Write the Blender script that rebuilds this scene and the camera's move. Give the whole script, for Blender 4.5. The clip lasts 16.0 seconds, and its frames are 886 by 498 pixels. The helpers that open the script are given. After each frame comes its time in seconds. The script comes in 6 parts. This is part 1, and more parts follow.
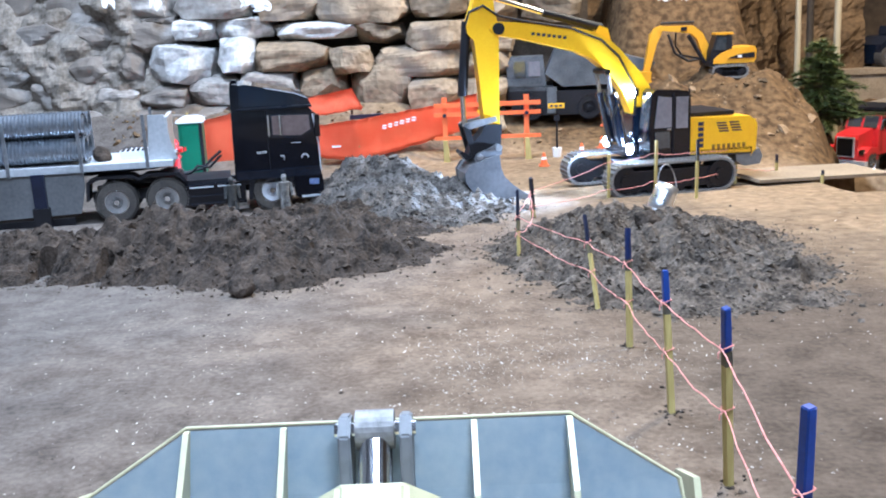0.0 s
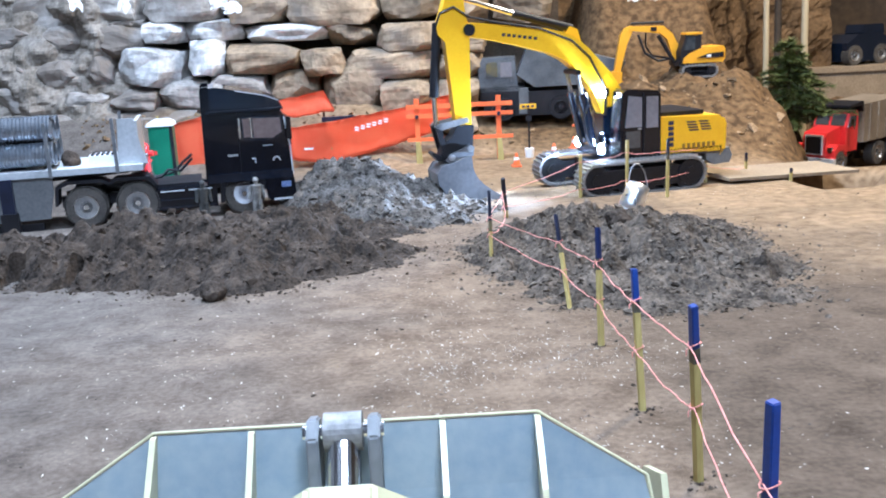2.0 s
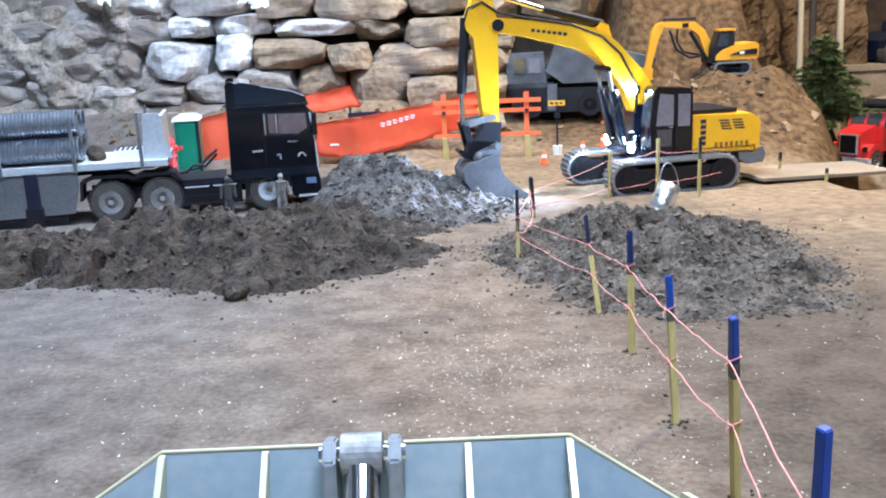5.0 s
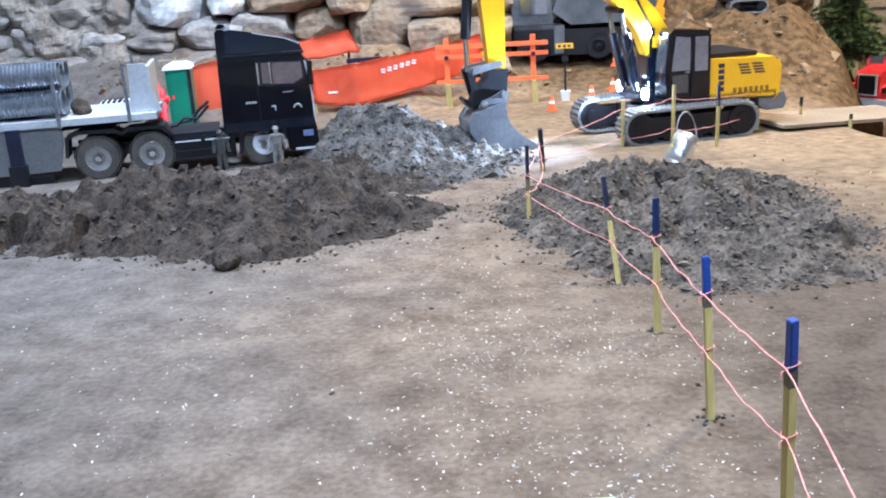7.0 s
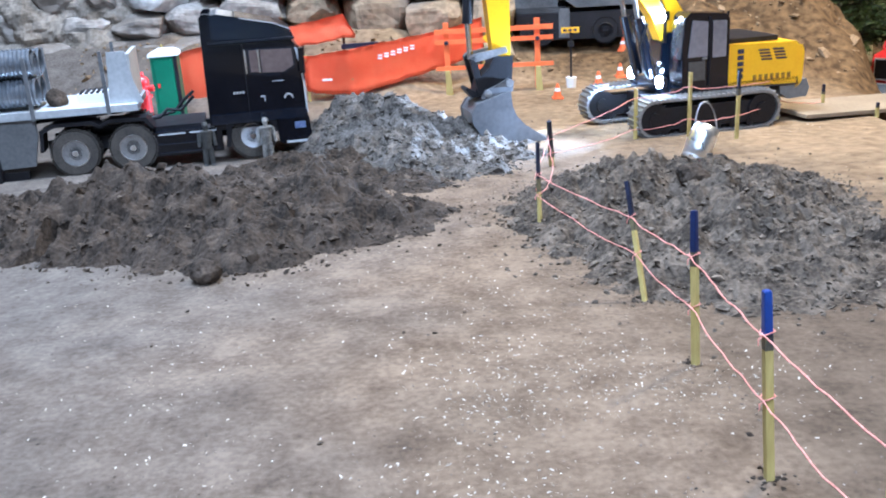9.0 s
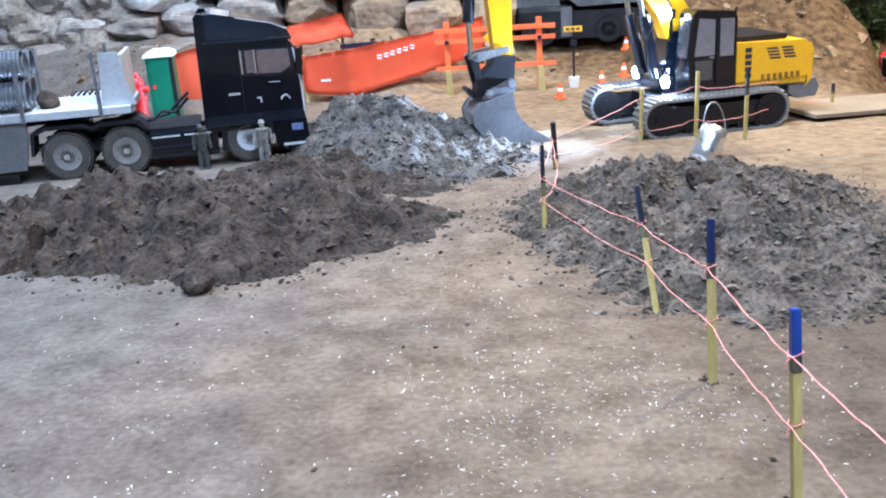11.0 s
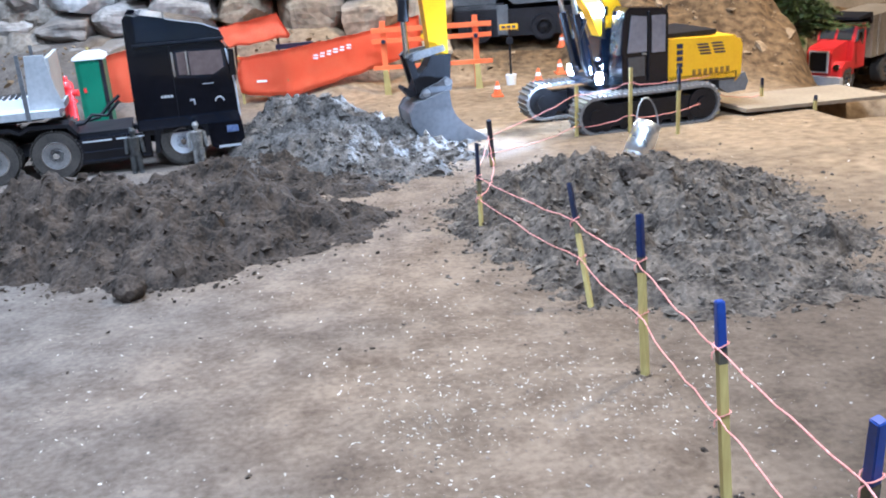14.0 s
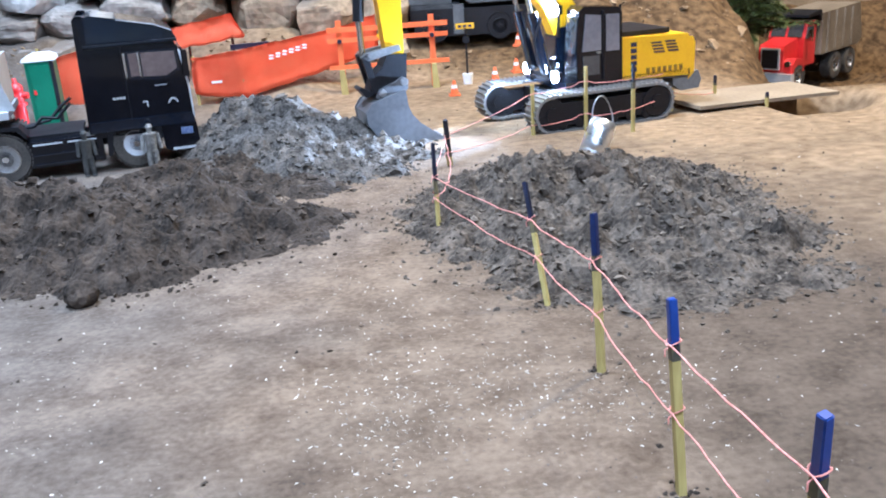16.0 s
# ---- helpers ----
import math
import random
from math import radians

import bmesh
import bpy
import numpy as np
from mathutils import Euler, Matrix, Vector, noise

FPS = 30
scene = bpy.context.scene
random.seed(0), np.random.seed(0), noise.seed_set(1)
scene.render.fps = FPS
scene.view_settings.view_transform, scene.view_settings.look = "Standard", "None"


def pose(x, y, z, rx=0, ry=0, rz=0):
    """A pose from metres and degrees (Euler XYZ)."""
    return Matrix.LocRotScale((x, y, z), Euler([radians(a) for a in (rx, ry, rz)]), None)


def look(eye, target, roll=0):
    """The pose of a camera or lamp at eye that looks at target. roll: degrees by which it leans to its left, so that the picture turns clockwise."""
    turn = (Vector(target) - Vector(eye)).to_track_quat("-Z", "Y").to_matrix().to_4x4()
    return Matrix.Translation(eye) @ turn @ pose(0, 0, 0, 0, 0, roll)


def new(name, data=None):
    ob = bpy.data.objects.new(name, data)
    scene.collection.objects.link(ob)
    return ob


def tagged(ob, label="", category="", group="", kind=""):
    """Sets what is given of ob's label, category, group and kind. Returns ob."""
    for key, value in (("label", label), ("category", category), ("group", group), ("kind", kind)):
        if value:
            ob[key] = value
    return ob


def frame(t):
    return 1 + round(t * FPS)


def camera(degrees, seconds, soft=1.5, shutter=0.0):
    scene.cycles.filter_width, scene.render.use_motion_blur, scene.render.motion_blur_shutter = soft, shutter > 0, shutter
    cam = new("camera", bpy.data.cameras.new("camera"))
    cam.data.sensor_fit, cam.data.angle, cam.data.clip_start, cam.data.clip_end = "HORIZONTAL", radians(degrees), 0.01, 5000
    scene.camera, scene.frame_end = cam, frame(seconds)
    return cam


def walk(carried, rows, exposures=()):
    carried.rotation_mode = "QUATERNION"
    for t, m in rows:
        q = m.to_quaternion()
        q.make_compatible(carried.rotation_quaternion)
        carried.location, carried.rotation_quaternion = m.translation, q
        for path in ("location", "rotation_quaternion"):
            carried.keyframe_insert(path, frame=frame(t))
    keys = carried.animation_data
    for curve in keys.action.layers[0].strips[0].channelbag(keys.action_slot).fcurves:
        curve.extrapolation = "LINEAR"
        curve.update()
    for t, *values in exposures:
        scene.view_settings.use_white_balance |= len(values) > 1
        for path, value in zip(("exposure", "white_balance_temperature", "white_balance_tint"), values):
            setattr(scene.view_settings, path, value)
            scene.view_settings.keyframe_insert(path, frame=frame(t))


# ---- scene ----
cam = camera(50.7, 16.0, soft=2.0)
PATH = [
    (0, (0.019, 0.022, 0.328), (0.004, 1.964, -0.148), -2.6),
    (0.5, (0.02, 0.022, 0.327), (0.019, 1.965, -0.149), -2.5),
    (1, (0.021, 0.021, 0.328), (0.032, 1.964, -0.149), -2.7),
    (1.5, (0.023, 0.023, 0.327), (0.048, 1.965, -0.148), -2.8),
    (2, (0.023, 0.021, 0.328), (0.061, 1.963, -0.148), -2.9),
    (2.5, (0.025, 0.022, 0.327), (0.075, 1.965, -0.148), -2.9),
    (3, (0.027, 0.022, 0.327), (0.087, 1.964, -0.148), -3.1),
    (3.5, (0.027, 0.021, 0.328), (0.099, 1.962, -0.147), -3.1),
    (4, (0.026, 0.023, 0.328), (0.086, 1.965, -0.147), -3.2),
    (4.5, (0.021, 0.032, 0.328), (0.047, 1.975, -0.144), -2.7),
    (5, (0.023, 0.049, 0.328), (0.006, 1.99, -0.155), -2.7),
    (7.3, (0.02, 0.159, 0.334), (-0.008, 2.063, -0.278), -3.5),
    (7.5, (0.019, 0.173, 0.332), (0.001, 2.076, -0.282), -3.5),
    (8, (0.017, 0.201, 0.33), (0.01, 2.103, -0.287), -3.1),
    (8.5, (0.016, 0.234, 0.328), (-0.006, 2.132, -0.302), -3.5),
    (10.8, (0.014, 0.287, 0.328), (-0.027, 2.18, -0.316), -3.5),
    (11, (0.015, 0.295, 0.323), (-0.016, 2.191, -0.315), -3.8),
    (12, (0.017, 0.295, 0.323), (0.028, 2.19, -0.318), -3.8),
    (13, (0.021, 0.296, 0.323), (0.068, 2.189, -0.321), -3.9),
    (14, (0.024, 0.296, 0.323), (0.11, 2.186, -0.325), -4.0),
    (15, (0.027, 0.296, 0.324), (0.153, 2.183, -0.328), -4.0),
    (16, (0.028, 0.297, 0.324), (0.197, 2.179, -0.332), -4.0),
]
walk(cam, [(t, look(eye, target, roll)) for t, eye, target, roll in PATH], exposures=[(0, 0.90, 5250, 10), (16, 0.90, 5230, 10)])

# ---- light: an indoor hall, lit by unseen panels added in its ceiling ----
world = bpy.data.worlds.new("hall_air")
scene.world = world
world.use_nodes = True
world.node_tree.nodes["Background"].inputs[0].default_value = (0.80, 0.88, 1.0, 1)
world.node_tree.nodes["Background"].inputs[1].default_value = 0.13


def area(name, at, size, watts, colour, target):
    lamp = bpy.data.lights.new(name, "AREA")
    lamp.shape, lamp.size, lamp.size_y, lamp.energy, lamp.color = "RECTANGLE", size[0], size[1], watts, colour
    ob = new(name, lamp)
    ob.matrix_world = look(at, target)
    return ob


def spot(name, at, target, watts, colour, degrees, size=0.010):
    lamp = bpy.data.lights.new(name, "SPOT")
    lamp.energy, lamp.color, lamp.spot_size, lamp.spot_blend, lamp.shadow_soft_size = watts, colour, radians(degrees), 1.0, size
    ob = new(name, lamp)
    ob.matrix_world = look(at, target)
    return ob


# Unseen panels: the warm one follows the stakes' shadows, the rest are fill.
PANELS = [(-1.2, -0.2, 1.1, 0.6, 5, (0.74, 0.87, 1.0)), (1.60, 2.42, 0.16, 0.16, 70, (1.0, 0.78, 0.50)),
          (-0.45, 1.80, 0.8, 0.5, 62, (0.80, 0.89, 1.0)), (0.4, -0.6, 0.9, 0.5, 66, (0.80, 0.89, 1.0))]
for px, py, sx, sy, w, c in PANELS:
    area("ceiling_panel_lamp", (px, py, 2.18), (sx, sy), w, c, (px, py, 0))

# ---- materials ----


def material(name, a, b, scale=40.0, rough=0.7, metal=0.0, bump=0.0, grain=300.0, island=0.0, spec=0.5, stretch=(1, 1, 1), coat=0.0, placed=False):
    """Two colours mixed by a broad and a fine noise, with relief and uneven gloss."""
    m = bpy.data.materials.new(name)
    m.use_nodes = True
    nt = m.node_tree
    p = nt.nodes["Principled BSDF"]
    tc = nt.nodes.new("ShaderNodeTexCoord")
    mp = nt.nodes.new("ShaderNodeMapping")
    mp.inputs["Scale"].default_value = stretch
    where = nt.nodes.new("ShaderNodeNewGeometry").outputs["Position"] if placed else tc.outputs["Object"]
    nt.links.new(where, mp.inputs[0])
    n1, n2 = nt.nodes.new("ShaderNodeTexNoise"), nt.nodes.new("ShaderNodeTexNoise")
    n1.inputs["Scale"].default_value, n1.inputs["Detail"].default_value = scale, 6
    n2.inputs["Scale"].default_value, n2.inputs["Detail"].default_value = grain, 4
    for n in (n1, n2):
        nt.links.new(mp.outputs[0], n.inputs["Vector"])
    add = nt.nodes.new("ShaderNodeMath")
    add.operation = "MULTIPLY_ADD"
    add.inputs[1].default_value = 0.45
    nt.links.new(n2.outputs[0], add.inputs[0])
    half = nt.nodes.new("ShaderNodeMath")
    half.operation = "MULTIPLY"
    half.inputs[1].default_value = 0.6
    nt.links.new(n1.outputs[0], half.inputs[0])
    nt.links.new(half.outputs[0], add.inputs[2])
    ramp = nt.nodes.new("ShaderNodeValToRGB")
    ramp.color_ramp.elements[0].position, ramp.color_ramp.elements[1].position = 0.36, 0.68
    ramp.color_ramp.elements[0].color, ramp.color_ramp.elements[1].color = (*a, 1), (*b, 1)
    nt.links.new(add.outputs[0], ramp.inputs[0])
    colour = ramp.outputs[0]
    if island:
        info = nt.nodes.new("ShaderNodeNewGeometry") if island > 0 else nt.nodes.new("ShaderNodeObjectInfo")
        hue = nt.nodes.new("ShaderNodeHueSaturation")
        rng = nt.nodes.new("ShaderNodeMapRange")
        rng.inputs[3].default_value, rng.inputs[4].default_value = 1 - abs(island), 1 + abs(island)
        nt.links.new(info.outputs["Random Per Island" if island > 0 else "Random"], rng.inputs[0])
        nt.links.new(rng.outputs[0], hue.inputs["Value"])
        nt.links.new(colour, hue.inputs["Color"])
        colour = hue.outputs[0]
    nt.links.new(colour, p.inputs["Base Color"])
    p.inputs["Roughness"].default_value, p.inputs["Metallic"].default_value = rough, metal
    p.inputs["Specular IOR Level"].default_value = spec
    p.inputs["Coat Weight"].default_value = coat
    rr = nt.nodes.new("ShaderNodeMapRange")
    rr.inputs[3].default_value, rr.inputs[4].default_value = max(rough - 0.12, 0.03), min(rough + 0.12, 1)
    nt.links.new(n1.outputs[0], rr.inputs[0])
    nt.links.new(rr.outputs[0], p.inputs["Roughness"])
    if bump:
        bp = nt.nodes.new("ShaderNodeBump")
        bp.inputs["Strength"].default_value, bp.inputs["Distance"].default_value = bump, 0.004
        nt.links.new(add.outputs[0], bp.inputs["Height"])
        nt.links.new(bp.outputs[0], p.inputs["Normal"])
    return m


def glow(name, colour, strength):
    m = bpy.data.materials.new(name)
    m.use_nodes = True
    p = m.node_tree.nodes["Principled BSDF"]
    p.inputs["Base Color"].default_value = (*colour, 1)
    p.inputs["Emission Color"].default_value = (*colour, 1)
    p.inputs["Emission Strength"].default_value = strength
    return m


def soil_material():
    """Trodden soil: grey-brown, turning to tan sand beyond the right-hand heap, with damp stains and grit."""
    m = material("packed_soil", (0.086, 0.058, 0.037), (0.220, 0.160, 0.110), 24, 0.95, 0, 0.9, 170, spec=0.2)
    nt = m.node_tree
    p = nt.nodes["Principled BSDF"]
    base = p.inputs["Base Color"].links[0].from_socket
    tc = nt.nodes.new("ShaderNodeTexCoord")
    # fine crumbly relief, with no broad waves
    fine = nt.nodes.new("ShaderNodeTexNoise")
    fine.inputs["Scale"].default_value, fine.inputs["Detail"].default_value, fine.inputs["Roughness"].default_value = 95, 9, 0.68
    nt.links.new(tc.outputs["Object"], fine.inputs["Vector"])
    relief = p.inputs["Normal"].links[0].from_node
    relief.inputs["Distance"].default_value = 0.0032
    nt.links.new(fine.outputs[0], relief.inputs["Height"])
    sep = nt.nodes.new("ShaderNodeSeparateXYZ")
    nt.links.new(tc.outputs["Object"], sep.inputs[0])
    wob = nt.nodes.new("ShaderNodeTexNoise")
    wob.inputs["Scale"].default_value, wob.inputs["Detail"].default_value = 4, 5
    nt.links.new(tc.outputs["Object"], wob.inputs["Vector"])
    edge = nt.nodes.new("ShaderNodeVectorMath")
    edge.operation = "DOT_PRODUCT"
    edge.inputs[1].default_value = (0.75, 0.55, 0)
    nt.links.new(tc.outputs["Object"], edge.inputs[0])
    add = nt.nodes.new("ShaderNodeMath")
    nt.links.new(edge.outputs["Value"], add.inputs[0])
    nt.links.new(wob.outputs[0], add.inputs[1])
    rng = nt.nodes.new("ShaderNodeMapRange")
    rng.inputs[1].default_value, rng.inputs[2].default_value = 1.5, 1.95
    nt.links.new(add.outputs[0], rng.inputs[0])
    grain = nt.nodes.new("ShaderNodeTexNoise")
    grain.inputs["Scale"].default_value, grain.inputs["Detail"].default_value = 48, 10
    nt.links.new(tc.outputs["Object"], grain.inputs["Vector"])
    sand = nt.nodes.new("ShaderNodeValToRGB")
    sand.color_ramp.elements[0].position, sand.color_ramp.elements[1].position = 0.32, 0.7
    sand.color_ramp.elements[0].color, sand.color_ramp.elements[1].color = (0.165, 0.108, 0.060, 1), (0.315, 0.222, 0.134, 1)
    nt.links.new(grain.outputs[0], sand.inputs[0])
    mix = nt.nodes.new("ShaderNodeMix")
    mix.data_type = "RGBA"
    nt.links.new(rng.outputs[0], mix.inputs[0])
    sepx = nt.nodes.new("ShaderNodeMath")
    sepx.operation = "MULTIPLY_ADD"
    sepx.inputs[1].default_value = 0.5
    nt.links.new(wob.outputs[0], sepx.inputs[0])
    nt.links.new(sep.outputs["X"], sepx.inputs[2])
    damp = nt.nodes.new("ShaderNodeMapRange")
    damp.inputs[1].default_value, damp.inputs[2].default_value, damp.inputs[3].default_value, damp.inputs[4].default_value = 0.36, 0.56, 1.0, 0.66
    nt.links.new(sepx.outputs[0], damp.inputs[0])
    wet = nt.nodes.new("ShaderNodeHueSaturation")
    nt.links.new(damp.outputs[0], wet.inputs["Value"])
    nt.links.new(base, wet.inputs["Color"])
    # greyer, darker soil colour towards the lorry's side
    grey, dull = nt.nodes.new("ShaderNodeMapRange"), nt.nodes.new("ShaderNodeMapRange")
    for node, low in ((grey, 0.52), (dull, 0.74)):
        node.inputs[1].default_value, node.inputs[2].default_value, node.inputs[3].default_value, node.inputs[4].default_value = -0.20, 0.26, low, 1.0
        nt.links.new(sepx.outputs[0], node.inputs[0])
    left_tone = nt.nodes.new("ShaderNodeHueSaturation")
    nt.links.new(grey.outputs[0], left_tone.inputs["Saturation"])
    nt.links.new(dull.outputs[0], left_tone.inputs["Value"])
    nt.links.new(wet.outputs[0], left_tone.inputs["Color"])
    base = left_tone.outputs[0]
    nt.links.new(base, mix.inputs[6])
    nt.links.new(sand.outputs[0], mix.inputs[7])
    # browner, rougher earth on the banks at the back
    back = nt.nodes.new("ShaderNodeMath")
    back.operation = "MULTIPLY_ADD"
    back.inputs[1].default_value = 0.35
    nt.links.new(wob.outputs[0], back.inputs[0])
    slant = nt.nodes.new("ShaderNodeVectorMath")
    slant.operation = "DOT_PRODUCT"
    slant.inputs[1].default_value = (0.9, 1.0, 0)
    nt.links.new(tc.outputs["Object"], slant.inputs[0])
    nt.links.new(slant.outputs["Value"], back.inputs[2])
    br = nt.nodes.new("ShaderNodeMapRange")
    br.inputs[1].default_value, br.inputs[2].default_value = 3.24, 3.48
    nt.links.new(back.outputs[0], br.inputs[0])
    earth = nt.nodes.new("ShaderNodeValToRGB")
    earth.color_ramp.elements[0].position, earth.color_ramp.elements[1].position = 0.34, 0.68
    earth.color_ramp.elements[0].color, earth.color_ramp.elements[1].color = (0.050, 0.028, 0.012, 1), (0.165, 0.100, 0.046, 1)
    nt.links.new(grain.outputs[0], earth.inputs[0])
    mix2 = nt.nodes.new("ShaderNodeMix")
    mix2.data_type = "RGBA"
    nt.links.new(br.outputs[0], mix2.inputs[0])
    nt.links.new(mix.outputs[2], mix2.inputs[6])
    nt.links.new(earth.outputs[0], mix2.inputs[7])
    mix = mix2
    # damp, darker stains with a shape of their own
    stain = nt.nodes.new("ShaderNodeTexNoise")
    stain.inputs["Scale"].default_value, stain.inputs["Detail"].default_value, stain.inputs["Roughness"].default_value = 4.5, 9, 0.62
    nt.links.new(tc.outputs["Object"], stain.inputs["Vector"])
    sr = nt.nodes.new("ShaderNodeMapRange")
    sr.inputs[1].default_value, sr.inputs[2].default_value, sr.inputs[3].default_value, sr.inputs[4].default_value = 0.42, 0.70, 1.06, 0.74
    nt.links.new(stain.outputs[0], sr.inputs[0])
    hs = nt.nodes.new("ShaderNodeHueSaturation")
    nt.links.new(sr.outputs[0], hs.inputs["Value"])
    nt.links.new(mix.outputs[2], hs.inputs["Color"])
    nt.links.new(hs.outputs[0], p.inputs["Base Color"])
    return m


M_SOIL = soil_material()
M_DIRT = material("brown_loose_dirt", (0.013, 0.0096, 0.0070), (0.078, 0.059, 0.045), 30, 0.97, 0, 1.0, 220, spec=0.2)
M_DIRT2 = material("grey_brown_dirt", (0.022, 0.0165, 0.012), (0.148, 0.118, 0.091), 28, 0.97, 0, 1.0, 230, spec=0.2)
M_GRAVEL = material("blue_grey_gravel", (0.022, 0.018, 0.0145), (0.138, 0.122, 0.107), 30, 0.9, 0, 1.0, 240, spec=0.3)
for m in (M_DIRT, M_DIRT2, M_GRAVEL):
    for n in m.node_tree.nodes:
        if n.bl_idname == "ShaderNodeValToRGB":
            n.color_ramp.elements[0].position, n.color_ramp.elements[1].position = 0.40, 0.67
M_CLOD = material("dirt_clod", (0.016, 0.0118, 0.0088), (0.086, 0.066, 0.050), 60, 0.97, 0, 0.8, 300, island=0.45, spec=0.2)
M_CLOD2 = material("grey_dirt_clod", (0.024, 0.018, 0.0135), (0.165, 0.135, 0.106), 60, 0.97, 0, 0.8, 300, island=0.45, spec=0.2)
M_GCLOD = material("gravel_lump", (0.022, 0.018, 0.0145), (0.130, 0.116, 0.102), 60, 0.9, 0, 0.8, 300, island=0.4, spec=0.3)
M_CHIP = material("pale_wood_chip", (0.30, 0.26, 0.21), (0.66, 0.60, 0.52), 80, 0.8, 0, 0.2, 400, island=0.4)
M_BANK = material("bank_lump", (0.10, 0.064, 0.034), (0.26, 0.18, 0.105), 60, 0.95, 0, 0.6, 300, island=0.5, spec=0.2)
M_GRIT = material("grit", (0.035, 0.026, 0.019), (0.24, 0.19, 0.15), 80, 0.95, 0, 0.4, 400, island=0.5)
M_STONE = material("rough_wall_stone", (0.15, 0.130, 0.112), (0.43, 0.395, 0.355), 9, 0.8, 0, 0.5, 60, island=-0.30, spec=0.45, placed=True)
M_STONE_B = material("brown_wall_stone", (0.11, 0.080, 0.050), (0.38, 0.285, 0.185), 9, 0.8, 0, 0.5, 60, island=-0.3, spec=0.4, placed=True)


def muddy(m):
    """Dried mud smeared in patches over the stones, most of it towards the far left of the wall."""
    nt = m.node_tree
    p = nt.nodes["Principled BSDF"]
    base = p.inputs["Base Color"].links[0].from_socket
    pos = nt.nodes.new("ShaderNodeNewGeometry").outputs["Position"]
    n = nt.nodes.new("ShaderNodeTexNoise")
    n.inputs["Scale"].default_value, n.inputs["Detail"].default_value = 6.5, 8
    nt.links.new(pos, n.inputs["Vector"])
    sep = nt.nodes.new("ShaderNodeSeparateXYZ")
    nt.links.new(pos, sep.inputs[0])
    lean = nt.nodes.new("ShaderNodeMath")
    lean.operation = "MULTIPLY_ADD"
    lean.inputs[1].default_value = -0.16
    nt.links.new(sep.outputs["X"], lean.inputs[0])
    nt.links.new(n.outputs[0], lean.inputs[2])
    r = nt.nodes.new("ShaderNodeMapRange")
    r.inputs[1].default_value, r.inputs[2].default_value, r.inputs[4].default_value = 0.56, 0.72, 0.85
    nt.links.new(lean.outputs[0], r.inputs[0])
    mix = nt.nodes.new("ShaderNodeMix")
    mix.data_type = "RGBA"
    mix.inputs[7].default_value = (0.165, 0.135, 0.108, 1)
    nt.links.new(r.outputs[0], mix.inputs[0])
    nt.links.new(base, mix.inputs[6])
    nt.links.new(mix.outputs[2], p.inputs["Base Color"])


# Paler copy of the wall stone: strong light is put into its colour.
M_STONE_LIT = material("lit_wall_stone", (0.22, 0.208, 0.195), (0.66, 0.645, 0.62), 9, 0.75, 0, 0.5, 60, island=-0.12, spec=0.4, placed=True)
M_MUD = material("dried_grey_mud", (0.10, 0.083, 0.064), (0.31, 0.270, 0.225), 14, 0.95, 0, 1.0, 90, spec=0.2, placed=True)
M_BROWN = material("raw_brown_earth", (0.046, 0.027, 0.012), (0.160, 0.100, 0.050), 9, 0.95, 0, 1.0, 70, spec=0.2, placed=True)
muddy(M_STONE)
muddy(M_STONE_B)
M_HIGHLIGHT = material("white_highlight_patch", (0.72, 0.72, 0.72), (0.86, 0.86, 0.86), 20, 0.7, 0, 0.4, 100)
M_EARTH = material("packed_earth_face", (0.05, 0.038, 0.026), (0.13, 0.095, 0.065), 14, 0.95, 0, 0.8, 120)
M_HALLS = material("unseen_dark_wall", (0.045, 0.045, 0.05), (0.075, 0.075, 0.08), 2, 0.9, 0, 0.2, 30)
M_HALL = material("brown_hall_wall", (0.024, 0.015, 0.009), (0.078, 0.052, 0.031), 5, 0.9, 0, 0.3, 30)
M_HALLW = material("grey_hall_wall", (0.17, 0.165, 0.16), (0.24, 0.235, 0.23), 2, 0.9, 0, 0.2, 30)
M_BLACK = material("black_gloss_paint", (0.003, 0.0035, 0.006), (0.006, 0.007, 0.012), 12, 0.13, 0, 0, 200, spec=0.3, coat=0.2)
M_NAVY = material("navy_gloss_paint", (0.005, 0.009, 0.018), (0.009, 0.014, 0.028), 12, 0.15, 0, 0, 200, coat=0.5)
M_DARK = material("black_plastic", (0.004, 0.004, 0.006), (0.012, 0.012, 0.016), 20, 0.5, 0, 0.2, 200, spec=0.35)
M_RUBBER = material("dusty_rubber", (0.035, 0.032, 0.03), (0.10, 0.088, 0.075), 30, 0.85, 0, 0.4, 250)
M_CHROME = material("chrome", (0.70, 0.72, 0.75), (0.85, 0.86, 0.88), 20, 0.15, 1.0, 0.0, 200)
M_SILVER = material("silver_plated_plastic", (0.62, 0.65, 0.70), (0.80, 0.83, 0.88), 30, 0.18, 0.25, 0, 200, coat=0.6)
M_TIN = material("bright_tin", (0.50, 0.52, 0.54), (0.80, 0.81, 0.82), 60, 0.30, 0.9, 0.2, 200)
M_STEEL = material("dusty_steel", (0.30, 0.31, 0.32), (0.52, 0.53, 0.54), 25, 0.38, 0.85, 0.2, 200)
M_GREY = material("grey_paint", (0.36, 0.38, 0.40), (0.52, 0.54, 0.56), 12, 0.5, 0, 0.2, 150)
M_POST = material("worn_grey_post", (0.10, 0.105, 0.11), (0.22, 0.225, 0.235), 20, 0.45, 0.3, 0.2, 150)
M_GREYP = material("dusty_grey_panel", (0.10, 0.105, 0.11), (0.185, 0.19, 0.195), 8, 0.5, 0, 0.2, 150)
